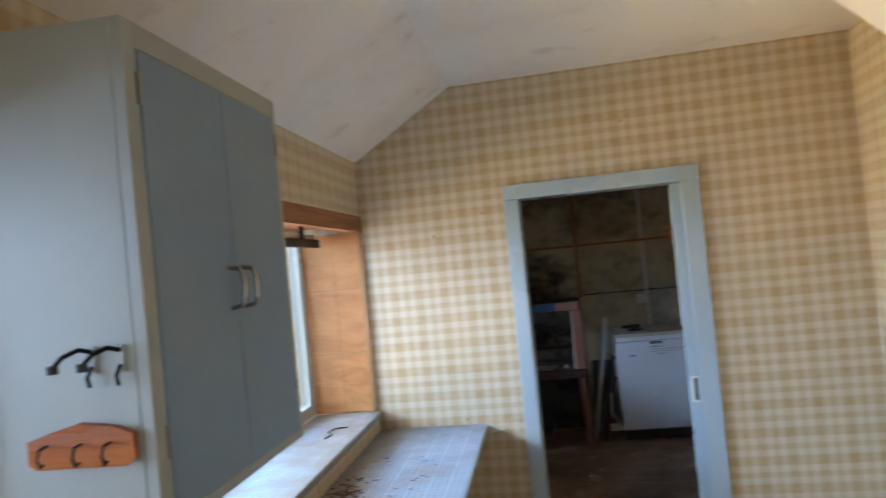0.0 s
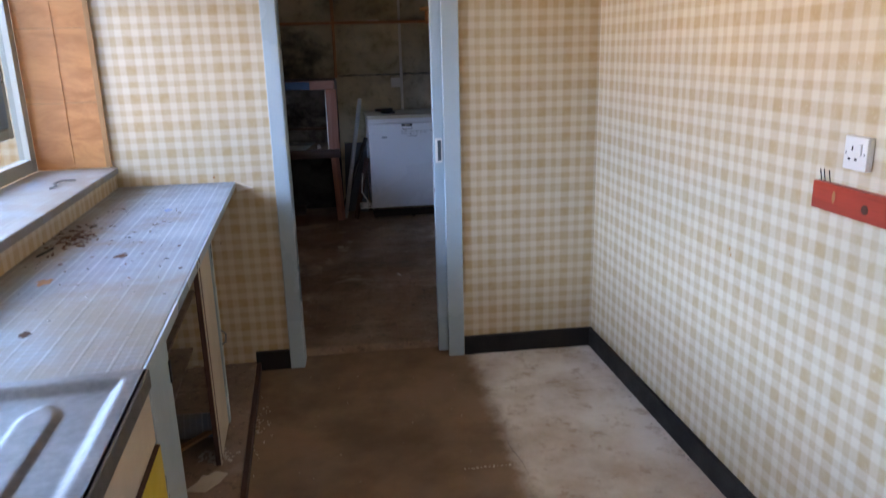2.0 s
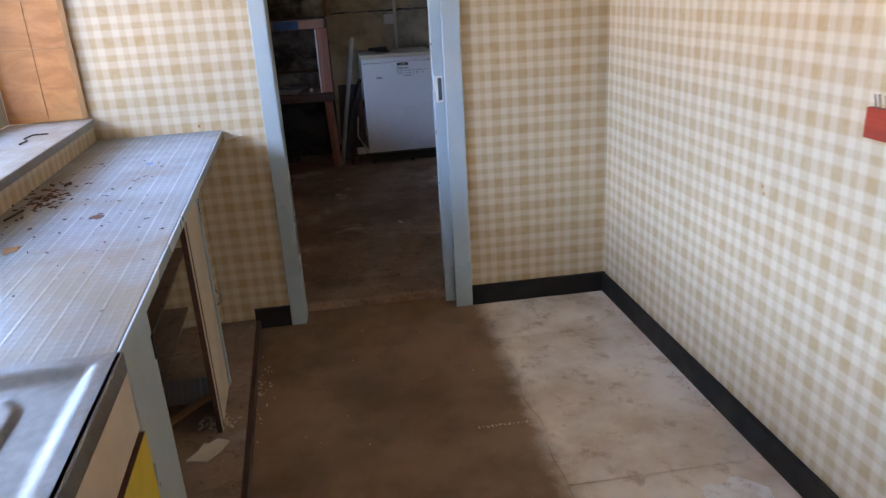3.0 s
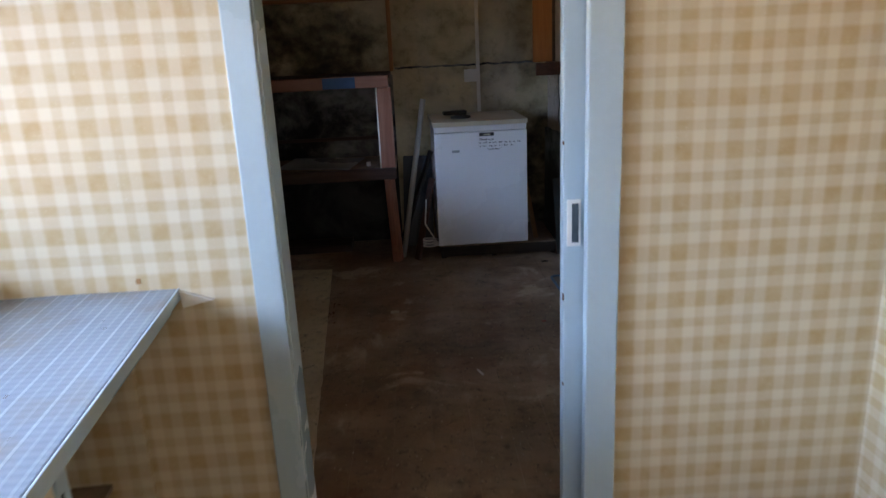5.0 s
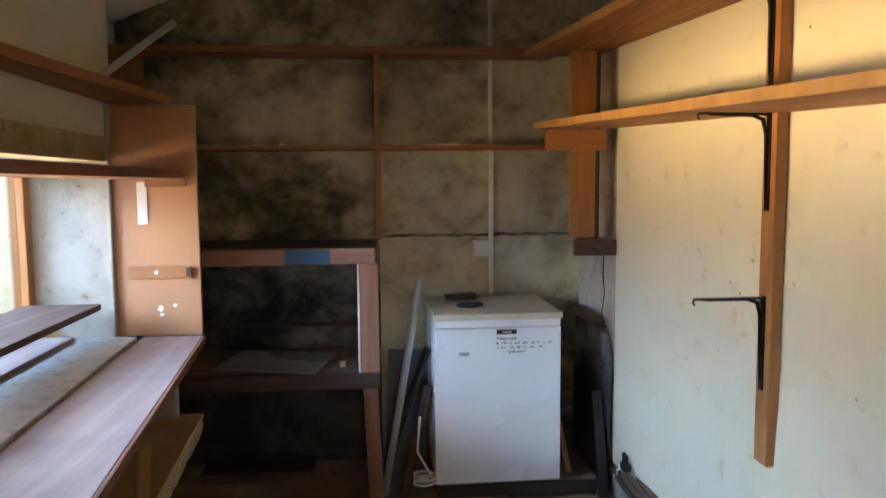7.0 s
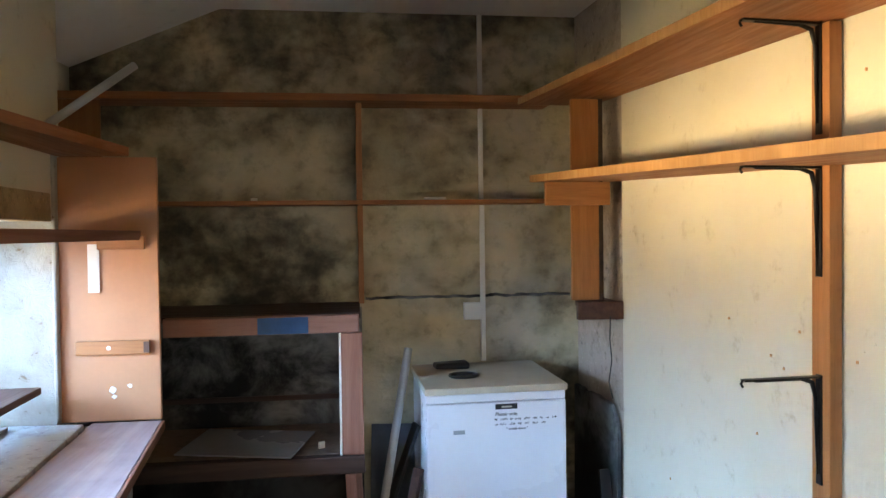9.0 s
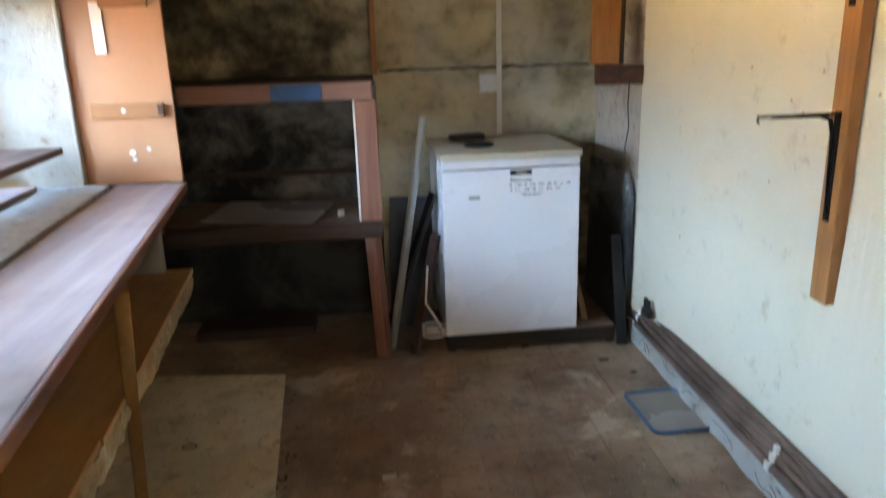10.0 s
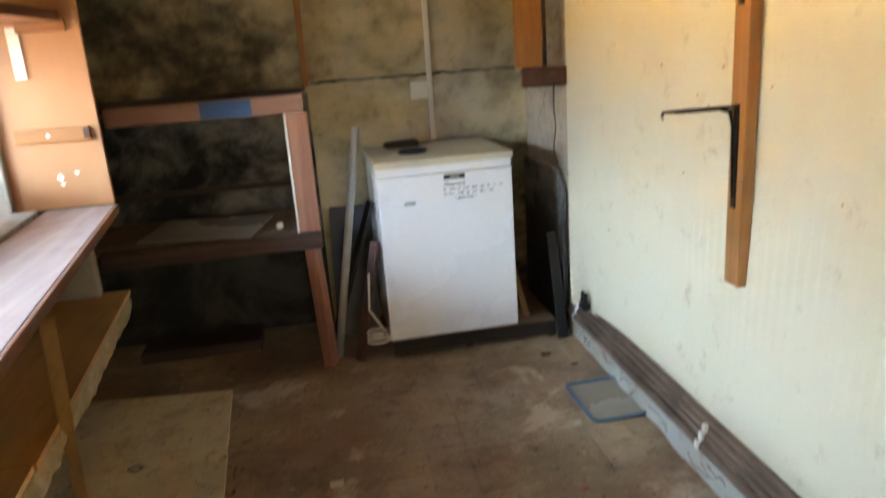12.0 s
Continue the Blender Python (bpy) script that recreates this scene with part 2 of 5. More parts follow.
def kitchen_floor():
    """Bare screed, brown where a covering was lifted along the middle, pale along the wall."""
    k = Mat("bare_screed", 0.75)
    x, y, z = k.xyz()
    n1, n2, n3 = k.noise(2.0, 8, 0.62), k.noise(9, 7, 0.7), k.noise(55, 4, 0.7)
    brown = k.mix(k.step(n1, 0.35, 0.7), lin((132, 107, 82)), lin((100, 80, 61)))
    brown = k.mix(k.step(n3, 0.66, 0.76, 0, 0.5), brown, lin((150, 132, 110)))
    pale = k.mix(k.step(n1, 0.38, 0.68), lin((220, 212, 204)), lin((184, 168, 150)))
    pale = k.mix(k.step(n2, 0.52, 0.68, 0, 0.6), pale, lin((150, 122, 96)))
    edge = k.math("ADD", x, k.math("MULTIPLY", k.math("SUBTRACT", n2, 0.5), 0.16))
    col = k.mix(k.step(edge, 0.85, 0.97), brown, pale)
    k.color(col).rough(k.step(n1, 0.3, 0.7, 0.6, 0.85))
    k.bump(k.math("ADD", n2, k.math("MULTIPLY", n3, 0.3)), 0.3, 0.006)
    return k.m


def glass_pane():
    k = Mat("window_glass", 0.02)
    k.b.inputs["Transmission Weight"].default_value = 1.0
    k.b.inputs["IOR"].default_value = 1.45
    k.color(lin((235, 242, 240)))
    return k.m


M_PAPER = gingham()
M_VINYL = counter_vinyl()
M_CEIL = plaster_white()
M_MOULD = mould_wall()
M_SOOT = soot_wall()
M_CREAM = cream_wall()
M_FLAKY = flaky_white()
M_KFLOOR = kitchen_floor()
M_SFLOOR = concrete("worn_dirty_flags", (172, 147, 122), (130, 107, 86), (70, 55, 45), (200, 182, 160), 0.58, True)
M_SLAB = concrete("cement_slab", (214, 200, 172), (190, 174, 146), (146, 128, 102))
M_STONE = concrete("painted_stone_sill", (168, 172, 174), (148, 152, 152), (118, 114, 106))
M_GROUND = concrete("outside_ground", (120, 124, 84), (104, 104, 70), (84, 88, 54))
M_BLUE = plain("pale_blue_gloss_paint", (166, 184, 193), 0.32, vary=0.07, scale=6, dark=0.8)
M_BLUEDOOR = plain("grey_blue_door_paint", (120, 144, 168), 0.35, vary=0.06, scale=4, dark=0.85)
M_GREY = plain("grey_green_gloss_paint", (160, 165, 160), 0.34, vary=0.05, scale=2, bump=0.03, dark=0.85)
M_BLACK = plain("black_skirting_paint", (14, 14, 16), 0.6, vary=0.25, scale=14, bump=0.3)
M_IRON = plain("black_iron", (28, 26, 26), 0.45, 0.6, vary=0.2, scale=20)
M_WHITE = plain("white_enamel", (220, 220, 224), 0.28, vary=0.05, scale=3, bump=0.03, dark=0.85)
M_LID = plain("yellowed_white_laminate", (190, 180, 158), 0.4, vary=0.15, scale=5, dark=0.75)
M_PLASTIC = plain("white_plastic", (222, 220, 214), 0.35, vary=0.05, scale=10)
M_PVC = plain("dusty_grey_plastic_pipe", (176, 176, 172), 0.5, vary=0.15, scale=10)
M_DARK = plain("dark_plastic", (24, 24, 26), 0.5, vary=0.1)
M_PIPE = plain("brown_dusty_copper_pipe", (106, 84, 71), 0.5, 0.0, vary=0.3, scale=12, bump=0.2)
M_CHROME = plain("dull_chrome", (150, 150, 150), 0.3, 1.0, vary=0.15)
M_STEEL = plain("dirty_stainless_steel", (146, 143, 140), 0.42, 1.0, vary=0.3, scale=6)
M_RED = wood("red_stained_wood", (164, 54, 30), (122, 36, 22), 1, 0.4, 0.15)
M_REDX = wood("red_brown_varnished_wood", (190, 108, 54), (120, 54, 30), 0, 0.25, 0.6)
M_PLY_Z = plywood()
M_HARD = plain("salmon_painted_board", (182, 128, 90), 0.55, vary=0.1, scale=4, dark=0.8)
M_PINE_X = wood("orange_pine_x", (170, 114, 66), (126, 76, 42), 0, 0.6, 0.3)
M_PINE_Y = wood("orange_pine_y", (162, 101, 56), (114, 68, 37), 1, 0.6, 0.35)
M_PINE_Z = wood("orange_pine_z", (172, 116, 64), (128, 80, 42), 2, 0.55, 0.25)
M_BENCH = wood("worn_mauve_board", (164, 149, 150), (138, 121, 121), 1, 0.42, 0.7, 0.4)
M_BROWN = wood("dark_brown_board", (86, 54, 42), (54, 34, 28), 1, 0.6, 0.4)
M_BROWNX = wood("dark_brown_board_x", (78, 56, 48), (48, 34, 31), 0, 0.65, 0.5)
M_PINKX = wood("pink_primed_timber_x", (172, 128, 110), (140, 96, 78), 0, 0.65, 0.25)
M_PINKZ = wood("pink_primed_timber_z", (164, 112, 92), (128, 80, 62), 2, 0.65, 0.3)
M_DARKWOOD_SHADE = wood("dark_timber_and_shade", (62, 48, 40), (40, 31, 28), 0, 0.7, 0.5)
M_HEDGE = concrete("hedge_leaves", (52, 70, 34), (34, 50, 24), (20, 30, 14), None, 0.9)
M_TAN = wood("brown_hardboard", (186, 140, 92), (162, 116, 72), 1, 0.65, 0.35, 0.5)
M_DUST = concrete("dusty_brown_board", (142, 122, 106), (118, 99, 84), (80, 65, 54), (160, 146, 132), 0.85)
M_LATH = wood("pale_pine_lath", (168, 126, 78), (130, 92, 54), 2, 0.6, 0.3)
M_BLUEPATCH = plain("blue_paint_patch", (40, 84, 124), 0.5, vary=0.2)
M_BLUEMARK = plain("pale_blue_crayon_mark", (112, 142, 196), 0.6, vary=0.25, scale=30)
M_PATCH = concrete("white_floor_filler", (226, 228, 232), (206, 206, 206), (150, 136, 120))
M_YELLOW = plain("yellow_laminate", (206, 180, 52), 0.4, vary=0.08)
M_CREAMPANEL = plain("cream_laminate", (204, 190, 170), 0.45, vary=0.08)
M_GREYBOARD = plain("grey_laminate_sheet", (150, 154, 158), 0.3, vary=0.15, scale=5)
M_PAPERSTRIP = plain("torn_white_paper", (226, 222, 214), 0.8, vary=0.05)
M_BLUERIM = plain("blue_grey_plastic_rim", (72, 104, 130), 0.4, vary=0.15)
M_FROST = plain("dusty_clear_tray", (150, 140, 128), 0.25, vary=0.15, scale=5)
M_RUBBLE = plain("plaster_crumbs", (196, 186, 170), 0.9, vary=0.2, scale=20)
M_RUST = plain("rust_brown_debris", (96, 56, 28), 0.9, vary=0.4, scale=20)
M_SLATE = plain("slate_grey_board", (84, 90, 96), 0.55, vary=0.25, scale=6)
M_PULL = plain("grey_metal_recess", (84, 96, 104), 0.35, 0.6, vary=0.2, scale=30)
M_GLASS = glass_pane()
M_CRUMB = concrete("crumbling_mortar", (168, 150, 120), (138, 118, 90), (74, 60, 46), (190, 182, 168))
M_REDBROWN = wood("red_brown_shelf", (132, 84, 60), (98, 60, 44), 1, 0.6, 0.35)
M_PALE = concrete("dirty_pale_plaster", (178, 164, 150), (150, 136, 122), (96, 82, 70))


# ---------- mesh helpers ----------
STORE_LEVEL = 0.045                      # the store room lies a low step above the kitchen
LEVEL = 0.0                              # floor level of what is being built


def raised(m=None):
    """A pose set on the floor level that is being built."""
    up = Matrix.Translation((0, 0, LEVEL))
    return up if m is None else up @ m


def mesh_of(bm, name, mat, smooth=False):
    me = bpy.data.meshes.new(name)
    bmesh.ops.recalc_face_normals(bm, faces=bm.faces)
    bm.to_mesh(me)
    bm.free()
    me.materials.append(mat)
    if smooth:
        me.shade_smooth()
    return me


def part(name, bm, mat, parent=None, label="", smooth=False):
    ob = new(name, mesh_of(bm, name, mat, smooth))
    if parent is not None:
        ob.parent = parent
    if label:
        ob["label"] = label
    return ob


def thing(name, label, category, m=None, group="", kind=""):
    ob = new(name)
    ob.empty_display_size = 0.1
    ob.matrix_basis = raised(m)
    return tagged(ob, label, category, group, kind)


def solo(name, bm, mat, label, category, m=None, group="", kind="", smooth=False):
    ob = part(name, bm, mat, None, "", smooth)
    ob.matrix_basis = raised(m)
    return tagged(ob, label, category, group, kind)


def box(x0, x1, y0, y1, z0, z1, bevel=0.0, bm=None, m=None):
    out = bmesh.new() if bm is None else bm
    made = bmesh.ops.create_cube(out, size=1.0)["verts"]
    for v in made:
        v.co = Vector((x0 + (v.co.x + 0.5) * (x1 - x0), y0 + (v.co.y + 0.5) * (y1 - y0), z0 + (v.co.z + 0.5) * (z1 - z0)))
    if bevel:
        edges = list({e for v in made for e in v.link_edges})
        made = bmesh.ops.bevel(out, geom=edges, offset=bevel, segments=2, affect="EDGES", profile=0.6)["verts"]
    if m is not None:
        bmesh.ops.transform(out, matrix=m, verts=made)
    return out


def prism(points, z0, z1, bm=None, bevel=0.0):
    """A polygon of the plan raised from z0 to z1; z may be a function of (x, y)."""
    out = bmesh.new() if bm is None else bm
    low = [out.verts.new((x, y, z0(x, y) if callable(z0) else z0)) for x, y in points]
    top = [out.verts.new((x, y, z1(x, y) if callable(z1) else z1)) for x, y in points]
    out.faces.new(low[::-1])
    out.faces.new(top)
    for i in range(len(points)):
        j = (i + 1) % len(points)
        out.faces.new((low[i], low[j], top[j], top[i]))
    if bevel:
        bmesh.ops.bevel(out, geom=list(out.edges), offset=bevel, segments=2, affect="EDGES", profile=0.6)
    return out


def tube(points, r, bm=None, sides=10, cap=True):
    """A round bar along a line of points."""
    out = bmesh.new() if bm is None else bm
    pts = [Vector(p) for p in points]
    rings = []
    for i, p in enumerate(pts):
        d = (pts[min(i + 1, len(pts) - 1)] - pts[max(i - 1, 0)]).normalized()
        a = d.orthogonal().normalized() if not rings else (axis - d * axis.dot(d)).normalized()
        axis = a
        b = d.cross(a)
        rad = r[i] if isinstance(r, (list, tuple)) else r
        rings.append([out.verts.new(p + (a * math.cos(t) + b * math.sin(t)) * rad) for t in [2 * math.pi * k / sides for k in range(sides)]])
    for q, s in zip(rings, rings[1:]):
        for k in range(sides):
            out.faces.new((q[k], q[(k + 1) % sides], s[(k + 1) % sides], s[k]))
    if cap:
        out.faces.new(rings[0][::-1])
        out.faces.new(rings[-1])
    return out


def roughen(bm, amount, scale, keep=None):
    for v in bm.verts:
        if keep is None or keep(v.co):
            v.co += Vector(noise.noise_vector(v.co * scale)) * amount
    return bm


def plank(a, b, width, thick, bevel=0.003):
    """A straight board from a to b: its local box runs along the line."""
    a, b = Vector(a), Vector(b)
    m = Matrix.Translation((a + b) / 2) @ (b - a).to_track_quat("Z", "Y").to_matrix().to_4x4()
    h = (b - a).length / 2
    return box(-width / 2, width / 2, -thick / 2, thick / 2, -h, h, bevel, None, m)


def disc(x, y, z, r, h, n=24, bevel=0.0):
    return prism([(x + r * math.cos(2 * math.pi * i / n), y + r * math.sin(2 * math.pi * i / n)) for i in range(n)], z, z + h, None, bevel)


# ---------- plan ----------
K = pose(-0.745, 3.6, 0, 0, 0, 3.57)      # along the kitchen's window wall: x inwards, -y towards the rear
SL = 0.03                                # slant of the store's window wall


def sx(y):
    return -0.845 - SL * (y - 6.33)


def rx(y):
    """The store's right wall."""
    return 1.505 - 0.0716 * (y - 5.43)


def kx(y):
    """The kitchen's right wall."""
    return 1.555 + 0.026 * (3.6 - y)


REAR, BACK = -1.05, 7.28


def structure(name, bm, mat, label, m=None):
    return solo(name, bm, mat, label, name.split("_")[0], m, "", "structure")


# floors
structure("floor_1", prism([(-1.0, REAR), (1.9, REAR), (1.9, 3.72), (-1.0, 3.72)], -0.12, 0.0), M_KFLOOR, "bare screed kitchen floor, brown and pale grey")
LEVEL = STORE_LEVEL
structure("floor_2", prism([(-1.4, 3.72), (1.9, 3.72), (1.9, 7.5), (-1.4, 7.5)], -0.12, -0.008), M_SFLOOR, "dirty brown worn store room floor")
LEVEL = 0.0
structure("ground", box(-60, 60, -60, 60, -0.5, -0.45), M_GROUND, "grass and earth outside")

bm = bmesh.new()
rows_ = []
for i in range(61):
    y = -12 + 0.5 * i
    rows_.append([bm.verts.new((-8.5 + 0.5 * noise.noise(Vector((y, z, 1))) - 0.25 * z, y, z + (0.5 * noise.noise(Vector((y * 0.7, 3, 0))) if z > 2 else 0))) for z in (-0.5, 0.3, 1.1, 1.9, 2.6)] + [bm.verts.new((-11, y, 2.4))])
for a, b in zip(rows_, rows_[1:]):
    for k in range(5):
        bm.faces.new((a[k], b[k], b[k + 1], a[k + 1]))
structure("backdrop_hedge", bm, M_HEDGE, "dark green overgrown hedge outside the windows")

# dividing wall with the doorway (the pocket of the sliding door lies on its right)
bm = box(-1.3, 0.005, 3.6, 3.72, 0, 2.75)
box(0.005, 0.83, 3.6, 3.72, 2.045, 2.75, 0, bm)
box(0.83, 1.9, 3.6, 3.625, 0, 2.75, 0, bm)
structure("wall_north", bm, M_PAPER, "gingham wallpapered wall with a doorway")
LEVEL = STORE_LEVEL
bm = box(0.83, 1.9, 3.69, 3.72, -0.04, 2.75)
box(-1.3, 0.005, 3.724, 3.735, 0, 2.75, 0, bm)
structure("wall_store_south", bm, M_CREAM, "cream painted store room wall")

LEVEL = 0.0

# kitchen window wall, in its own slant
bm = box(-0.36, 0, -4.8, 0.1, 0, 1.03)
box(-0.36, 0, -4.8, 0.1, 2.02, 2.9, 0, bm)
box(-0.36, 0, -4.8, -3.25, 1.03, 2.02, 0, bm)
box(-0.36, 0, -2.55, -2.35, 1.03, 2.02, 0, bm)
structure("wall_west", bm, M_PAPER, "gingham wallpapered wall round a window", K)
structure("wall_east", prism([(kx(REAR), REAR), (kx(3.6), 3.6), (kx(3.6) + 0.2, 3.6), (kx(REAR) + 0.2, REAR)], 0, 2.75), M_PAPER, "gingham wallpapered wall")
bm = box(-1.0, 0.35, REAR - 0.15, REAR, 0, 2.75)
box(1.45, 1.95, REAR - 0.15, REAR, 0, 2.75, 0, bm)
box(0.35, 1.45, REAR - 0.15, REAR, 0, 1.0, 0, bm)
box(0.35, 1.45, REAR - 0.15, REAR, 2.2, 2.75, 0, bm)
structure("wall_south", bm, M_PAPER, "gingham wallpapered rear wall with an opening")

# kitchen ceiling: sloped along the window wall, then flat
bm = bmesh.new()
for y0, y1 in ((-4.9, 0.12),):
    a = [(-0.4, 2.046), (0.0, 2.291), (0.505, 2.601), (0.505, 2.76), (-0.4, 2.3)]
    lo = [bm.verts.new((x, y0, z)) for x, z in a]
    hi = [bm.verts.new((x, y1, z)) for x, z in a]
    bm.faces.new(lo)
    bm.faces.new(hi[::-1])
    for i in range(5):
        j = (i + 1) % 5
        bm.faces.new((lo[i], hi[i], hi[j], lo[j]))
structure("ceiling_slope", bm, M_CEIL, "white sloped plaster ceiling, stained", K)
structure("ceiling_flat", prism([(-0.235 + 0.0623 * (3.6 - REAR), REAR - 0.1), (2.0, REAR - 0.1), (2.0, 3.71), (-0.247, 3.71)], 2.601, 2.75), M_CEIL, "white flat plaster ceiling, stained")
# boxed brace at the east wall
bm = bmesh.new()
a = [(1.70, 2.06), (1.135, 2.605), (1.70, 2.605)]
lo = [bm.verts.new((x, 2.31, z)) for x, z in a]
hi = [bm.verts.new((x, 2.80, z)) for x, z in a]
bm.faces.new(lo)
bm.faces.new(hi[::-1])
for i in range(3):
    bm.faces.new((lo[i], hi[i], hi[(i + 1) % 3], lo[(i + 1) % 3]))
structure("trim_sloped_bulkhead", bm, M_CEIL, "white sloped boxed bulkhead under the ceiling")

# store walls
LEVEL = STORE_LEVEL
WY0, WY1 = 4.55, 6.32
NOOK = 6.40                              # beyond the bench's end panel the wall stands further back


def west_strip(y0, y1, z0, z1, bm=None):
    return prism([(sx(y0), y0), (sx(y1), y1), (sx(y1) - 0.4, y1), (sx(y0) - 0.4, y0)], z0, z1, bm)


bm = west_strip(3.7, NOOK, 0, 0.90)
west_strip(3.7, WY0, 0.90, 1.66, bm)
west_strip(WY1, NOOK, 0.90, 1.66, bm)
structure("wall_store_west", bm, M_FLAKY, "flaking whitewashed wall round a deep window")
bm = west_strip(3.7, NOOK, 1.66, 2.75)
prism([(-1.13, NOOK), (-1.13, BACK + 0.1), (-1.45, BACK + 0.1), (-1.45, NOOK)], 0, 2.75, bm)
structure("wall_store_west_upper", bm, M_CREAM, "cream painted wall above the window, stained")
structure("wall_store_north", box(-1.5, 1.8, BACK, BACK + 0.2, 0, 2.8), M_MOULD, "olive grey rendered wall black with mould")
structure("wall_store_east", prism([(rx(3.7), 3.7), (rx(6.72), 6.72), (rx(6.72) + 0.3, 6.72), (rx(3.7) + 0.3, 3.7)], 0, 2.8), M_CREAM, "cream painted wall, yellowed and marked")
structure("wall_store_alcove", prism([(rx(6.72) + 0.006, 6.72), (1.375, BACK), (1.7, BACK), (rx(6.72) + 0.3, 6.72)], 0, 2.8), M_PALE, "dirty pale wall beside the freezer")
structure("ceiling_store_flat", prism([(-0.44 + 0.3, 3.7), (1.95, 3.7), (1.95, 7.4), (-0.44, 7.4)], 2.715, 2.83), M_CEIL, "grey-white plaster ceiling")
bm = bmesh.new()
lo = [bm.verts.new(p) for p in ((-1.4, 3.7, 2.19), (-0.14, 3.7, 2.715), (-0.14, 3.7, 2.84), (-1.4, 3.7, 2.35))]
hi = [bm.verts.new(p) for p in ((-1.4, 7.4, 2.31), (-0.43, 7.4, 2.715), (-0.43, 7.4, 2.84), (-1.4, 7.4, 2.45))]
bm.faces.new(lo)
bm.faces.new(hi[::-1])
for i in range(4):
    bm.faces.new((lo[i], hi[i], hi[(i + 1) % 4], lo[(i + 1) % 4]))
structure("ceiling_store_slope", bm, M_CEIL, "grey-white sloped plaster ceiling")

# skirtings
LEVEL = 0.0
bm = prism([(0.872, 3.58), (kx(3.58), 3.58), (kx(3.6), 3.6), (0.872, 3.6)], 0, 0.1, None, 0.003)
structure("baseboard_1", bm, M_BLACK, "black painted skirting board, chipped")
bm = prism([(kx(REAR) - 0.02, REAR), (kx(3.578) - 0.02, 3.578), (kx(3.578) - 0.001, 3.578), (kx(REAR) - 0.001, REAR)], 0, 0.098, None, 0.003)
structure("baseboard_2", bm, M_BLACK, "black painted skirting board, chipped")
structure("baseboard_3", box(-0.19, -0.022, 3.58, 3.6, 0, 0.1, 0.003), M_BLACK, "short black painted skirting board")

# door frame and pocket door
rnd0 = random.Random(8)
f = thing("door_frame", "pale blue gloss painted door frame, scuffed", "door frame", None, "", "structure")
part("architrave", box(-0.022, 0.047, 3.578, 3.6, 0, 2.02, 0.004), M_BLUE, f)
part("architrave", box(0.787, 0.868, 3.578, 3.6, 0, 2.02, 0.004), M_BLUE, f)
part("head", box(-0.022, 0.868, 3.577, 3.6, 2.02, 2.09, 0.004), M_BLUE, f)
part("jamb", box(0.005, 0.05, 3.602, 3.705, 0, 2.045, 0.003), M_BLUE, f)
part("jamb", box(0.792, 0.83, 3.601, 3.632, 0, 2.045, 0.003), M_BLUE, f)
part("jamb", box(0.775, 0.83, 3.684, 3.735, 0, 2.045, 0.003), M_BLUE, f)
part("head_lining", box(0.05, 0.83, 3.602, 3.735, 2.02, 2.045, 0.002), M_BLUE, f)
d = thing("sliding_door", "pale blue sliding door drawn back into its pocket", "door", None, "", "")
part("leaf", box(0.742, 1.5, 3.640, 3.680, 0.008, 2.018, 0.005), M_BLUE, d)
lp = part("pull_plate", box(0.751, 0.786, 3.6365, 3.6402, 1.005, 1.125, 0.0015), M_PLASTIC, d, "white flush finger pull")
part("pull_slot", box(0.763, 0.780, 3.6355, 3.6367, 1.015, 1.115, 0.0004), M_PULL, lp, "dark recess of the pull")
for zz in (1.26, 0.86, 0.62):
    part("paint_chip", box(0.7412, 0.7445, 3.6395, 3.646, zz, zz + rnd0.uniform(0.006, 0.02), 0.0005), M_RUST, d, "chipped paint on the edge")

# ---------- kitchen: window ----------
w = thing("window_1", "wooden framed kitchen window above the worktop", "window", K, "", "structure")
part("window_frame", box(-0.36, -0.31, -2.35, -2.29, 1.06, 2.0, 0.004), M_GREY, w)
part("window_frame", box(-0.36, -0.31, -0.075, -0.016, 1.06, 2.0, 0.004), M_GREY, w)
part("window_frame", box(-0.36, -0.31, -2.29, -0.075, 1.06, 1.12, 0.004), M_GREY, w)
part("window_frame", box(-0.36, -0.31, -2.29, -0.075, 1.94, 2.0, 0.004), M_GREY, w)
part("mullion", box(-0.355, -0.315, -1.2, -1.15, 1.12, 1.94, 0.004), M_GREY, w)
for y0, y1 in ((-2.29, -1.2), (-1.15, -0.075)):
    g = part("pane", box(-0.338, -0.334, y0, y1, 1.12, 1.94), M_GLASS, w)
    g.visible_shadow = False
part("reveal_board", box(-0.31, -0.006, -0.016, -0.002, 1.061, 1.945, 0.002), M_PLY_Z, w, "orange plywood reveal lining")
part("reveal_bead", box(-0.16, -0.152, -0.019, -0.016, 1.061, 1.94, 0.001), M_PLY_Z, w)
for zz in (1.352, 1.668):
    part("reveal_bead", box(-0.308, -0.022, -0.0185, -0.0163, zz, zz + 0.0035, 0.0005), M_LATH, w, "pale level seam of the lining")
part("reveal_bead", box(-0.02, 0.003, -0.021, -0.0155, 1.061, 1.945, 0.001), M_LATH, w)
part("header", box(-0.03, 0.004, -2.35, -0.002, 1.945, 2.022, 0.003), M_PINE_Y, w, "orange pine header board")
part("header", box(-0.31, -0.03, -2.35, -0.002, 1.985, 2.015, 0.002), M_PINE_Y, w, "orange pine soffit board")
part("window_sill", box(-0.31, 0.028, -2.35, -0.022, 1.03, 1.06, 0.005), M_VINYL, w, "grey vinyl covered sill")
t = thing("curtain_track", "black curtain track under the window header", "curtain rail", K)
part("rail", box(-0.215, -0.195, -2.2, -0.07, 1.885, 1.925, 0.004), M_DARK, t)
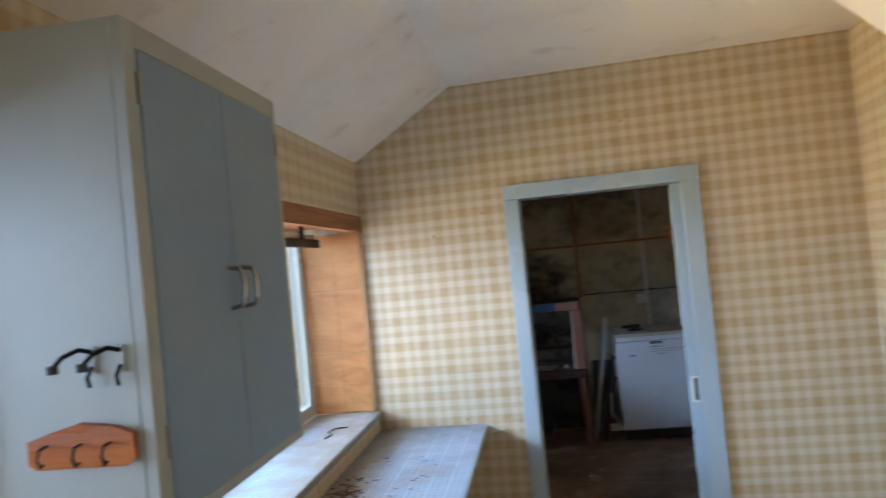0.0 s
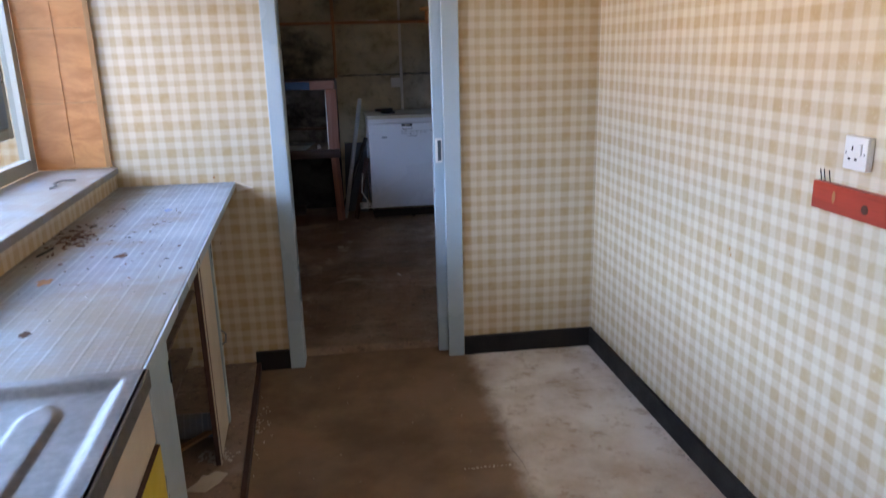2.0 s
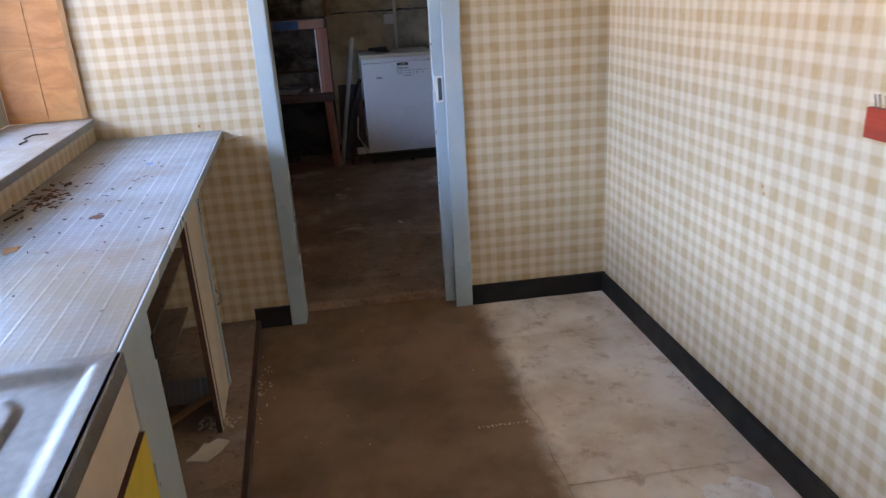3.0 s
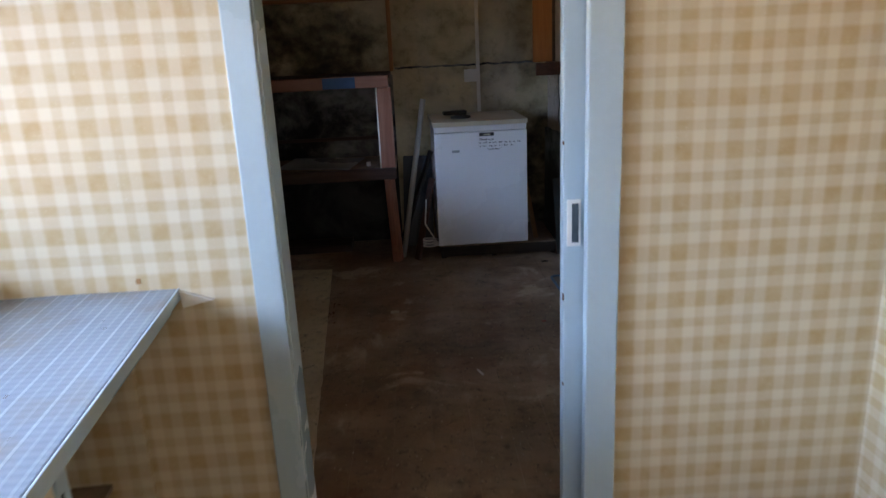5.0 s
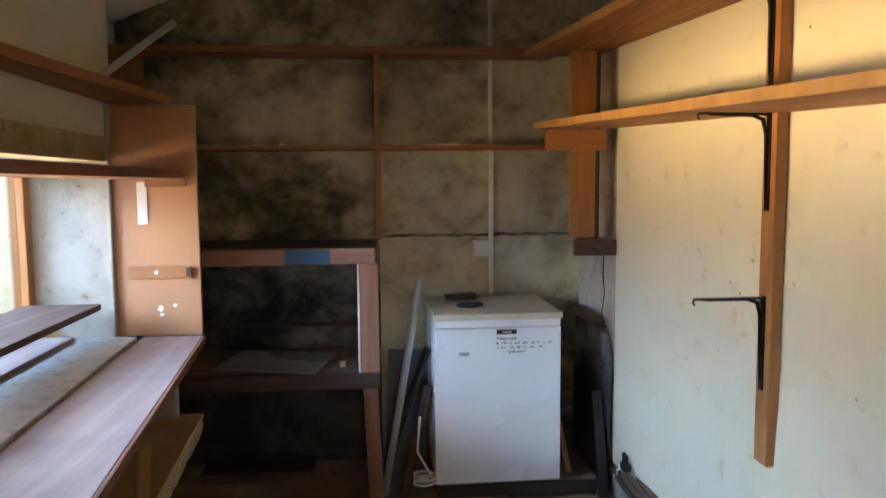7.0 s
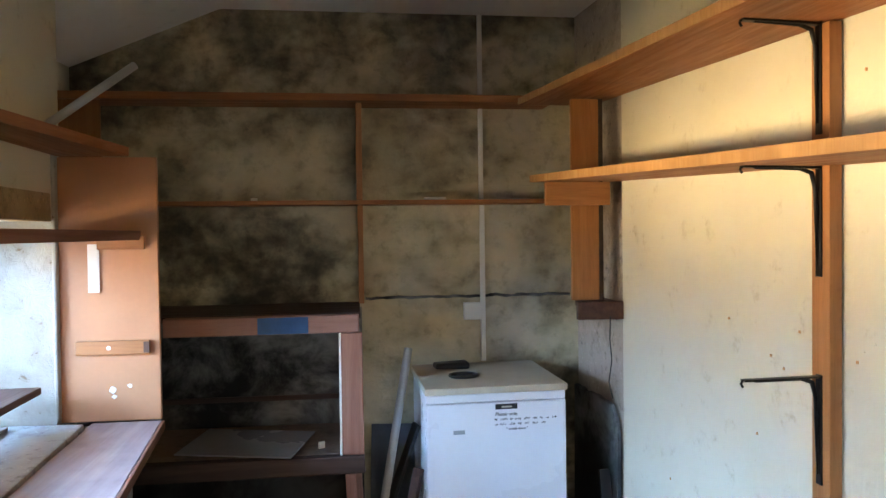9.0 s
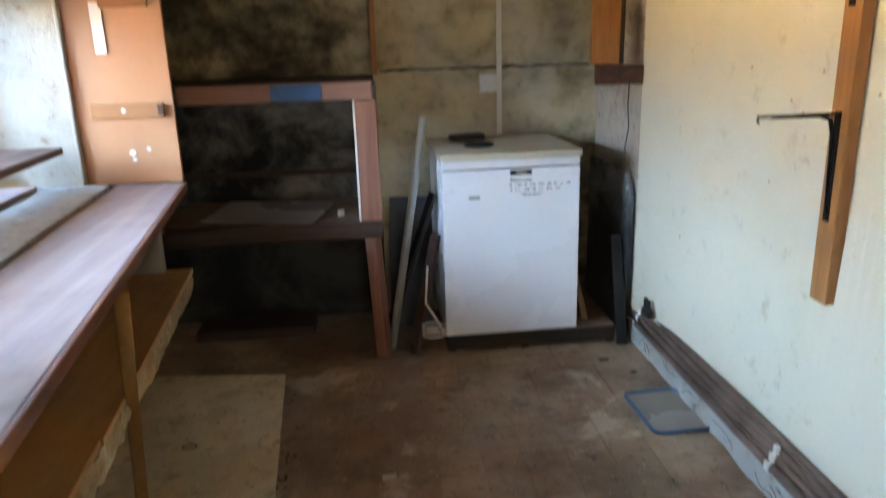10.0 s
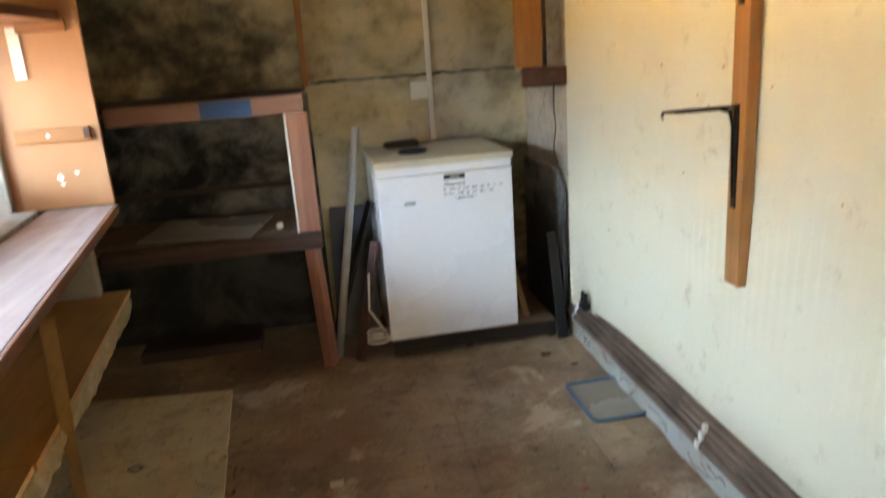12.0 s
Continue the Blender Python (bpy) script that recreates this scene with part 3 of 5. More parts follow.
# white strip paints the sky's reflection along the rail
part("cover", box(-0.223, -0.216, -2.2, -0.08, 1.89, 1.952, 0.003), M_PLASTIC, t)
for y in (-0.3, -1.2, -2.1):
    part("bracket", box(-0.213, -0.197, y - 0.01, y + 0.01, 1.925, 1.986, 0.002), M_IRON, t)

w = thing("window_3", "small wooden framed window over the sink", "window", K, "", "structure")
for y0, y1, z0, z1 in ((-3.249, -3.20, 1.031, 2.019), (-2.60, -2.551, 1.031, 2.019), (-3.199, -2.601, 1.031, 1.08), (-3.199, -2.601, 1.97, 2.019)):
    part("window_frame", box(-0.34, -0.29, y0, y1, z0, z1, 0.003), M_GREY, w)
g = part("pane", box(-0.318, -0.314, -3.199, -2.601, 1.081, 1.969), M_GLASS, w)
g.visible_shadow = False

# upstand, worktop and units, along the window wall
structure("trim_upstand", box(0.0, 0.012, -3.4, -0.004, 0.94, 1.03, 0.002), M_PAPER, "gingham papered upstand below the sill", K)
c = thing("worktop", "worktop covered in grey ribbed vinyl, dusty and stained", "worktop", K)
part("top", box(0.013, 0.532, -2.17, -0.012, 0.94, 0.965, 0.004), M_VINYL, c)
part("edging", box(0.5325, 0.538, -2.17, -0.012, 0.938, 0.966, 0.002), M_BLUE, c, "pale edging strip")
# sink
s = thing("sink_unit_top", "stainless steel sink top with a ribbed drainer, scratched", "sink", K)
bm = bmesh.new()
X0, X1, Y0, Y1 = 0.013, 0.545, -3.3, -2.172
nx, ny = 90, 120
grid = {}
for i in range(nx + 1):
    for j in range(ny + 1):
        x, y = X0 + (X1 - X0) * i / nx, Y0 + (Y1 - Y0) * j / ny
        ex = min(x - X0, X1 - x)
        ey = min(y - Y0, Y1 - y)
        e = min(ex, ey) - 0.032
        z = 0.974 - 0.012 * max(0, min(1, e / 0.018))
        if -2.70 < y < -2.26 and 0.06 < x < 0.47:
            q = abs(((x - 0.06) % 0.135) - 0.0675) - 0.036
            yy = max(0, y + 2.32) / 0.055
            q = q + 0.036 * yy * yy
            z += 0.006 * max(0, min(1, -q / 0.008)) * min(1, (y + 2.70) / 0.05)
        if y < -2.78 and e > 0.03:
            z -= 0.15 * min(1, (e - 0.03) / 0.02) * min(1, (-2.78 - y) / 0.02)
        grid[i, j] = bm.verts.new((x, y, z))
for i in range(nx):
    for j in range(ny):
        bm.faces.new((grid[i, j], grid[i + 1, j], grid[i + 1, j + 1], grid[i, j + 1]))
ob = part("drainer", bm, M_STEEL, s, "", True)
part("front_lip", box(0.535, 0.549, Y0, Y1, 0.935, 0.974, 0.004), M_STEEL, s)
part("end_lip", box(X0, 0.535, Y1 - 0.006, Y1, 0.945, 0.974, 0.002), M_STEEL, s)

u = thing("sink_base_unit", "pale blue and cream sink base unit with a yellow door", "cabinet", K)
part("end_post", box(0.495, 0.518, -2.065, -1.85, 0.046, 0.936, 0.003), M_BLUE, u)
part("side_panel", box(0.03, 0.494, -1.87, -1.852, 0.046, 0.936, 0.002), M_CREAMPANEL, u)
part("rail", box(0.497, 0.516, -3.3, -2.067, 0.762, 0.934, 0.002), M_CREAMPANEL, u, "cream laminate top rail")
dr = part("door", box(0.50, 0.524, -2.62, -2.067, 0.08, 0.757, 0.003), M_YELLOW, u, "yellow laminate door")
part("door_edge", box(0.4995, 0.5245, -2.62, -2.075, 0.7572, 0.760), M_BROWN, dr)
part("bottom_board", box(0.03, 0.494, -3.3, -1.872, 0.046, 0.066, 0.002), M_CREAMPANEL, u)
part("back_panel", box(0.014, 0.02, -3.3, -1.872, 0.067, 0.93), M_CREAMPANEL, u)
for z in (0.80, 0.2):
    part("hinge", box(0.5155, 0.522, -1.865, -1.852, z, z + 0.055, 0.001), M_DARK, u)

b = thing("base_unit", "open doorless base unit under the worktop", "cabinet", K)
part("end_panel", box(0.04, 0.40, -0.05, -0.03, 0.06, 0.938, 0.002), M_PAPER, b)
part("shelf", box(0.03, 0.30, -1.3, -0.05, 0.44, 0.455, 0.002), M_DUST, b)
part("low_board", box(0.03, 0.26, -1.75, -0.06, 0.15, 0.165, 0.002), M_DUST, b)
part("back_panel", box(0.014, 0.02, -1.85, -0.03, 0.06, 0.938), M_PAPER, b)
part("front_rail", box(0.49, 0.51, -1.848, -0.012, 0.90, 0.938, 0.002), M_BLUE, b)
part("plinth_board", roughen(box(0.555, 0.575, -2.2, -0.022, 0, 0.046, 0.004), 0.003, 8), M_BROWN, b, "worn brown floor batten")
part("plinth_top", box(0.03, 0.553, -2.2, -0.03, 0.0, 0.044, 0.003), M_DUST, b, "dusty brown board floor of the unit")
part("post", box(0.452, 0.470, -0.985, -0.926, 0.045, 0.935, 0.003), M_BROWN, b, "narrow dark brown post")
part("post_edge", box(0.4705, 0.474, -0.985, -0.974, 0.045, 0.935, 0.001), M_CREAMPANEL, b, "chipped white post edge")
st = part("door", box(0.455, 0.471, -0.924, -0.668, 0.05, 0.93, 0.003), M_CREAMPANEL, b, "narrow pale painted door, closed")
part("strip", box(0.455, 0.478, -0.666, -0.628, 0.05, 0.932, 0.002), M_BLUE, b, "pale blue painted strip")
part("hinge", box(0.478, 0.4795, -0.665, -0.655, 0.77, 0.83, 0.001), M_DARK, b)
part("catch", tube([(0.478, -0.65, 0.40), (0.494, -0.65, 0.41), (0.496, -0.64, 0.44), (0.478, -0.64, 0.46)], 0.004, None, 8), M_CHROME, st)
solo("vinyl_offcut", box(-0.15, 0.15, -0.004, 0.004, 0, 0.10, 0.002), M_VINYL, "grey ribbed vinyl offcut standing inside the open unit", "offcut", K @ pose(0.27, -0.74, 0.0445, -14, 0, -6))
bm = bmesh.new()
tri = [(0.36, -1.13), (0.43, -1.15), (0.475, -1.10), (0.50, -1.05), (0.455, -1.02), (0.43, -1.05), (0.41, -1.04), (0.395, -1.085)]
solo("torn_paper", prism(tri, 0.0445, lambda x, y: 0.047 + 0.012 * abs(noise.noise(Vector((x * 25, y * 25, 0)))), bm), M_RUBBLE, "torn white paper scrap on the unit floor", "paper", K)
solo("loose_batten", plank((0.10, -1.62, 0.30), (0.42, -0.70, 0.052), 0.03, 0.012), M_TAN, "loose batten lying inside the open unit", "batten", K)

# wall cupboard
g = thing("wall_cupboard", "grey-green gloss wall cupboard with two blue doors", "cupboard", K)
CY0, CY1, CD, CZ0, CZ1 = -2.515, -1.903, 0.293, 1.39, 2.158
part("body", box(0.002, CD - 0.02, CY0, CY1, CZ0, CZ1, 0.003), M_GREY, g)
part("face_frame", box(CD - 0.0195, CD, CY0, CY0 + 0.035, CZ0, CZ1, 0.002), M_GREY, g)
part("face_frame", box(CD - 0.0195, CD, CY1 - 0.022, CY1, CZ0, CZ1, 0.002), M_GREY, g)
part("face_frame", box(CD - 0.0195, CD, CY0 + 0.035, CY1 - 0.022, CZ1 - 0.04, CZ1, 0.002), M_GREY, g)
part("face_frame", box(CD - 0.0195, CD, CY0 + 0.035, CY1 - 0.022, CZ0, CZ0 + 0.02, 0.002), M_GREY, g)
ym = -2.197
for y0, y1, hy in ((CY0 + 0.037, ym - 0.001, ym - 0.03), (ym + 0.001, CY1 - 0.024, ym + 0.03)):
    dd = part("door", box(CD - 0.018, CD + 0.003, y0, y1, CZ0 + 0.022, CZ1 - 0.042, 0.002), M_BLUEDOOR, g, "grey-blue painted door")
    part("handle", tube([(CD + 0.003, hy, 1.704), (CD + 0.024, hy, 1.708), (CD + 0.030, hy, 1.722), (CD + 0.032, hy, 1.742), (CD + 0.030, hy, 1.762), (CD + 0.024, hy, 1.776), (CD + 0.003, hy, 1.780)], 0.0045), M_CHROME, dd, "chrome bow handle")
for z in (2.03, 1.5):
    part("hinge", box(CD, CD + 0.005, CY0 + 0.028, CY0 + 0.037, z, z + 0.05, 0.001), M_CHROME, g)
    part("hinge", box(CD, CD + 0.005, CY1 - 0.024, CY1 - 0.015, z, z + 0.05, 0.001), M_CHROME, g)
CF = K @ pose(0, CY0, 0)
# hooks and plaque on the cupboard's side
h = thing("plaque", "varnished wooden plaque with cup hooks on the cupboard side", "plaque", CF)
bm = bmesh.new()
px0, px1, pz0, pz1 = 0.100, 0.266, 1.505, 1.565
pts = [(px0, pz0 + 0.008), (px0 + 0.012, pz0), (px1 - 0.012, pz0), (px1, pz0 + 0.008), (px1, pz1 - 0.014), (px1 - 0.03, pz1 - 0.003), ((px0 + px1) / 2, pz1 + 0.004), (px0 + 0.04, pz1 - 0.006), (px0, pz1 - 0.018)]
lo = [bm.verts.new((x, -0.014, z)) for x, z in pts]
hi = [bm.verts.new((x, -0.001, z)) for x, z in pts]
bm.faces.new(lo)
bm.faces.new(hi[::-1])
for i in range(len(pts)):
    j = (i + 1) % len(pts)
    bm.faces.new((lo[i], lo[j], hi[j], hi[i]))
part("board", bm, M_REDX, h)
for x in (0.13, 0.185, 0.23):
    part("hook", tube([(x, -0.014, 1.540), (x, -0.03, 1.538), (x, -0.036, 1.525), (x, -0.03, 1.512), (x, -0.022, 1.515)], 0.0022, None, 8), M_IRON, h)
for i, x in enumerate((0.205, 0.250)):
    hk = thing("coat_hook", "small dark metal hook screwed to the cupboard side", "hook", CF, "hooks on the cupboard")
    part("plate", box(x - 0.008, x + 0.008, -0.004, -0.001, 1.638, 1.678, 0.001), M_GREY, hk)
    part("arm", tube([(x, -0.004, 1.670), (x - 0.006, -0.022, 1.676), (x - 0.02, -0.04, 1.668), (x - 0.03, -0.045, 1.656)], 0.0035, None, 8), M_IRON, hk)
    part("tip", disc(x - 0.032, -0.045, 1.646, 0.008, 0.012, 12, 0.002), M_DARK, hk)
    part("shank", tube([(x, -0.004, 1.648), (x, -0.016, 1.634), (x, -0.012, 1.620)], 0.003, None, 8), M_IRON, hk)

# east wall of the kitchen: socket and hook boards
EA = math.degrees(math.atan(0.026))


def east(y, z):
    """A pose on the east wall: x out of the wall (west), y along it to the rear."""
    return pose(kx(y), y, z, 0, 0, 180 + EA)


o = thing("wall_socket", "white switched three-pin wall socket", "socket", east(1.787, 1.266))
part("back_box", box(0.0005, 0.012, -0.040, 0.040, -0.041, 0.041, 0.003), M_PLASTIC, o)
part("plate", box(0.012, 0.020, -0.0405, 0.0405, -0.0415, 0.0415, 0.003), M_PLASTIC, o)
sw = part("switch", box(0.020, 0.025, 0.012, 0.023, -0.004, 0.024, 0.002), M_PLASTIC, o)
part("pin_slot", box(0.0198, 0.0205, -0.014, -0.009, 0.006, 0.018), M_DARK, o)
for y in (-0.024, -0.001):
    part("pin_slot", box(0.0198, 0.0205, y, y + 0.009, -0.018, -0.012), M_DARK, o)
for y in (-0.034, 0.030):
    part("screw", box(0.0198, 0.0206, y, y + 0.004, -0.003, 0.002), M_DARK, o)
for zc, hooks in ((1.140, 0), (1.805, 1)):
    r = thing("hook_board", "red stained board with hooks on the papered wall", "hook rail", east(1.93, zc), "hook boards")
    part("board", box(0.0005, 0.020, 0.0, 0.62, -0.037, 0.037, 0.002), M_RED, r)
    part("filled_knot", disc(0, 0, 0, 0.011, 0.0012, 16), M_LATH, r).matrix_basis = pose(0.0195, 0.085, 0.004, 90, 0, 90) @ Matrix.Diagonal((0.55, 1.5, 1, 1))
    part("knot", disc(0, 0, 0, 0.012, 0.0012, 16), M_BROWN, r).matrix_basis = pose(0.0195, 0.20, -0.006, 90, 0, 90)
    if hooks:
        for y in (0.06, 0.20):
            part("hook", tube([(0.02, y, 0.014), (0.045, y, 0.022), (0.055, y, 0.004), (0.045, y, -0.018), (0.02, y, -0.02)], [0.003, 0.005, 0.007, 0.007, 0.004], None, 10), M_CHROME, r, "chrome coat hook", True)
        part("screw_hook", tube([(0.02, 0.02, -0.014), (0.035, 0.02, -0.016), (0.038, 0.02, -0.006)], 0.0025, None, 8), M_CHROME, r)
    else:
        for y in (0.015, 0.03, 0.05):
            part("nail", tube([(0.008, y, 0.037), (0.010, y - 0.006, 0.068)], 0.0014, None, 6), M_IRON, r)

# dirt on the worktop and on the floor
rnd = random.Random(4)


def scatter(name, mat, label, category, places, sizes, base, m=None):
    """Crumbs as one mesh of many small chips."""
    bm = bmesh.new()
    for (x, y), s in zip(places, sizes):
        a = rnd.uniform(0, 180)
        mm = pose(x, y, base + s * 0.14, rnd.uniform(-8, 8), rnd.uniform(-8, 8), a)
        box(-s, s, -s * rnd.uniform(0.2, 0.8), s * 0.4, -s * 0.12, s * 0.15, 0, bm, mm)
    return solo(name, bm, mat, label, category, m, "", "stuff")


def cloud(n, x, y, sdx, sdy, s0, s1):
    p = [(rnd.gauss(x, sdx), rnd.gauss(y, sdy)) for _ in range(n)]
    return p, [rnd.uniform(s0, s1) for _ in range(n)]


def field(n, x0, x1, y0, y1, s0, s1):
    p = [(rnd.uniform(x0, x1), rnd.uniform(y0, y1)) for _ in range(n)]
    return p, [rnd.uniform(s0, s1) for _ in range(n)]


scatter("debris", M_RUST, "rust brown crumbs on the worktop", "debris", *cloud(130, 0.09, -1.0, 0.035, 0.09, 0.002, 0.008), 0.966, K)
scatter("debris", M_RUST, "brown flakes scattered over the worktop", "debris", *cloud(45, 0.28, -1.1, 0.12, 0.28, 0.002, 0.007), 0.966, K)
scatter("debris", M_DARK, "dark bits on the worktop", "debris", *field(60, 0.05, 0.5, -2.1, -0.2, 0.0015, 0.005), 0.966, K)
scatter("debris", M_RUBBLE, "white plaster crumbs on the floor", "debris", *cloud(90, -0.13, 2.95, 0.03, 0.12, 0.002, 0.008), 0.0)
scatter("debris", M_RUBBLE, "white plaster crumbs by the door", "debris", *cloud(60, -0.24, 2.72, 0.03, 0.03, 0.003, 0.012), 0.044)
scatter("debris", M_RUBBLE, "pale crumbs over the kitchen floor", "debris", *field(70, 0.0, 1.5, 1.8, 3.5, 0.001, 0.004), 0.0)
bm = tube([(-0.10, -0.55, 1.064), (-0.09, -0.50, 1.066), (-0.12, -0.44, 1.064), (-0.10, -0.40, 1.07), (-0.06, -0.36, 1.064)], 0.003, None, 6)
solo("twig", bm, M_DARK, "short dark twig on the window sill", "twig", K)
for a, b2 in (((0.05, -1.22, 0.968), (0.07, -1.13, 0.969)), ((0.11, -0.86, 0.968), (0.12, -0.82, 0.969))):
    solo("twig", tube([a, b2], 0.003, None, 6), M_DARK, "short dark twig on the worktop", "twig", K)

# ---------- store room ----------
LEVEL = STORE_LEVEL
# slab, freezer, rack
MS = 0.077
edge = []
for i in range(61):
    y = 4.0 + 2.55 * i / 60
    edge.append((-0.031 + (-0.218 + 0.031) * i / 60 + 0.006 * noise.noise(Vector((y * 9, 0, 5))) + 0.003 * noise.noise(Vector((y * 41, 0, 5))), y))
far = [(-0.218 - 0.712 * i / 24, 6.55 + 0.08 * i / 24 + 0.006 * noise.noise(Vector((i * 0.9, 2, 5)))) for i in range(1, 25)]
bm = prism([(sx(4.0) - 0.05, 4.0)] + edge + far, -0.005, 0.012)
solo("cement_slab", bm, M_SLAB, "thin pale cement slab over the floor beside the window wall", "slab", None, "", "structure")

p = thing("freezer_platform", "low timber platform under the freezer, its front darkened as shade", "platform")
part("deck", box(0.525, 1.325, 6.70, 7.25, 0.055, 0.085, 0.004), M_DUST, p, "dusty tan deck board")
# bearers and front board coloured dark for the shadow under the freezer
for x in (0.50, 0.85, 1.262):
    part("bearer", box(x + 0.027, x + 0.062, 6.705, 7.25, -0.004, 0.055, 0.003), M_DARKWOOD_SHADE, p)
part("front_board", box(0.525, 1.325, 6.693, 6.6995, 0.010, 0.08, 0.002), M_DARKWOOD_SHADE, p)

F = pose(0.51, 6.627, 0.085, 0, 0, 1.6)
z = thing("freezer", "white under-counter freezer with a black badge and handwriting", "freezer", F)
part("body", box(0.006, 0.610, 0.05, 0.56, 0.018, 0.825, 0.008), M_WHITE, z)
dd = part("door", box(0.0, 0.614, 0.0, 0.048, 0.022, 0.785, 0.008), M_WHITE, z)
part("control_strip", box(0.002, 0.612, 0.004, 0.048, 0.789, 0.825, 0.005), M_WHITE, z)
part("lid", box(-0.006, 0.620, -0.008, 0.575, 0.826, 0.856, 0.006), M_LID, z, "yellowed white laminate top")
part("badge", box(0.298, 0.395, -0.0035, 0.0, 0.755, 0.778, 0.001), M_DARK, dd, "black badge")
part("badge_mark", box(0.325, 0.37, -0.0045, -0.0035, 0.762, 0.769), M_LID, dd)
part("sticker", box(0.115, 0.165, -0.0015, 0.0, 0.655, 0.672), M_GREYBOARD, dd, "small grey sticker")
for x in (0.03, 0.545):
    part("foot", disc(x + 0.02, 0.09, 0.0, 0.018, 0.02, 12), M_DARK, z)


def writing(text, x, zz, size, parent):
    cu = bpy.data.curves.new("writing", "FONT")
    cu.body, cu.size, cu.extrude = text, size, 0.0004
    cu.shear = 0.15
    cu.offset = 0.0003
    ob = new("writing", cu)
    cu.materials.append(M_DARK)
    ob.parent = parent
    ob.matrix_basis = pose(x, -0.0008, zz, 90, 0, 0)
    ob["label"] = "black handwriting"


writing("Please note", 0.297, 0.727, 0.021, dd)
writing("\" upside down \"", 0.345, 0.664, 0.015, dd)
for n, (x0, x1, zz) in enumerate(((0.295, 0.58, 0.706), (0.297, 0.52, 0.685))):
    bm = bmesh.new()
    xx = x0
    while xx < x1:
        l = rnd.uniform(0.012, 0.034)
        for q in range(int(l / 0.0065)):
            hgt = rnd.choice((0.006, 0.008, 0.011))
            box(xx + q * 0.0065, xx + q * 0.0065 + 0.0016, -0.0011, -0.0002, zz, zz + hgt, 0, bm)
            box(xx + q * 0.0065, xx + q * 0.0065 + 0.005, -0.0011, -0.0002, zz + rnd.choice((0, 0.004, 0.007)), zz + rnd.choice((0.0015, 0.0055, 0.0085)), 0, bm)
        xx += l + 0.009
    part("writing", bm, M_DARK, dd, "illegible black handwriting")

o = thing("dish", "flat black round dish on the freezer", "dish", F)
part("rim", tube([(0.20 + 0.062 * math.cos(a), 0.22 + 0.05 * math.sin(a), 0.864) for a in [2 * math.pi * i / 24 for i in range(25)]], 0.008, None, 8, False), M_DARK, o, "", True)
part("base", disc(0.20, 0.22, 0.857, 0.05, 0.004, 24), M_DARK, o)
bm = roughen(box(0.10, 0.26, 0.40, 0.50, 0.857, 0.885, 0.01), 0.012, 14)
solo("rag", bm, M_DARK, "crumpled dark rag on the freezer", "rag", F)

# rack in the old hearth recess
r = thing("timber_rack", "rough timber rack with dark boards against the sooted wall", "rack")
part("top_beam", roughen(box(-0.575, 0.235, 6.70, 6.755, 1.178, 1.256, 0.008), 0.004, 9), M_PINKX, r, "pinkish timber beam with a blue paint patch")
part("paint_patch", box(-0.19, 0.02, 6.6945, 6.697, 1.182, 1.252), M_BLUEPATCH, r, "blue paint patch")
part("top_board", box(-1.12, 0.24, 6.757, BACK - 0.002, 1.232, 1.258, 0.004), M_BROWNX, r)
part("post", roughen(box(0.155, 0.247, 6.705, 6.75, 0.652, 1.177, 0.006), 0.003, 9), M_PINKZ, r)
part("post_edge", box(0.146, 0.155, 6.702, 6.75, 0.652, 1.177, 0.002), M_PAPERSTRIP, r, "white strip along the post edge")
part("leg", roughen(plank((0.224, 6.72, -0.006), (0.200, 6.73, 0.572), 0.074, 0.05, 0.006), 0.004, 8), M_PINKZ, r)
part("shelf_beam", roughen(box(-0.70, 0.25, 6.695, 6.75, 0.571, 0.65, 0.008), 0.006, 7), M_BROWNX, r)
part("shelf_board", box(-1.12, 0.25, 6.752, BACK - 0.002, 0.623, 0.648, 0.004), M_DUST, r, "dusty grey-brown shelf board")
part("batten", box(-1.12, 0.24, BACK - 0.03, BACK - 0.003, 0.775, 0.80, 0.004), M_BROWNX, r)
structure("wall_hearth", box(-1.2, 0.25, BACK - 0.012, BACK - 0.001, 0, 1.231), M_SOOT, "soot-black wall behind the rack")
bm = box(-0.26, 0.26, -0.17, 0.17, 0, 0.006, 0.001)
solo("laminate_sheet", bm, M_GREYBOARD, "loose grey laminate sheet on the rack shelf", "sheet", pose(-0.27, 6.90, 0.668, 3.0, 0, -14))
solo("offcut", box(0.0, 0.03, 0, 0.012, 0, 0.03, 0.003), M_PAPERSTRIP, "small pale offcut on the rack shelf", "offcut", pose(0.05, 6.83, 0.648, 0, 0, 30))
solo("hearth_board", box(-0.70, -0.12, 7.0, 7.22, -0.006, 0.05, 0.004), M_BROWNX, "dark board lying in the hearth recess", "board")

# lower stretch of the back wall stands proud with a broken top edge
bm = bmesh.new()
n = 60
lo, hi, fr, bk = [], [], [], []
for i in range(n + 1):
    x = 0.252 + (1.385 - 0.252) * i / n
    zt = 1.268 + 0.012 * noise.noise(Vector((x * 9, 0, 0))) + 0.006 * noise.noise(Vector((x * 31, 3, 0)))
    lo.append(bm.verts.new((x, BACK - 0.016, 0)))
    hi.append(bm.verts.new((x, BACK - 0.016, zt)))
    bk.append(bm.verts.new((x, BACK + 0.001, zt + 0.006)))
for i in range(n):
    bm.faces.new((lo[i], lo[i + 1], hi[i + 1], hi[i]))
    bm.faces.new((hi[i], hi[i + 1], bk[i + 1], bk[i]))
structure("trim_render", bm, M_MOULD, "broken edge of the lower wall render")

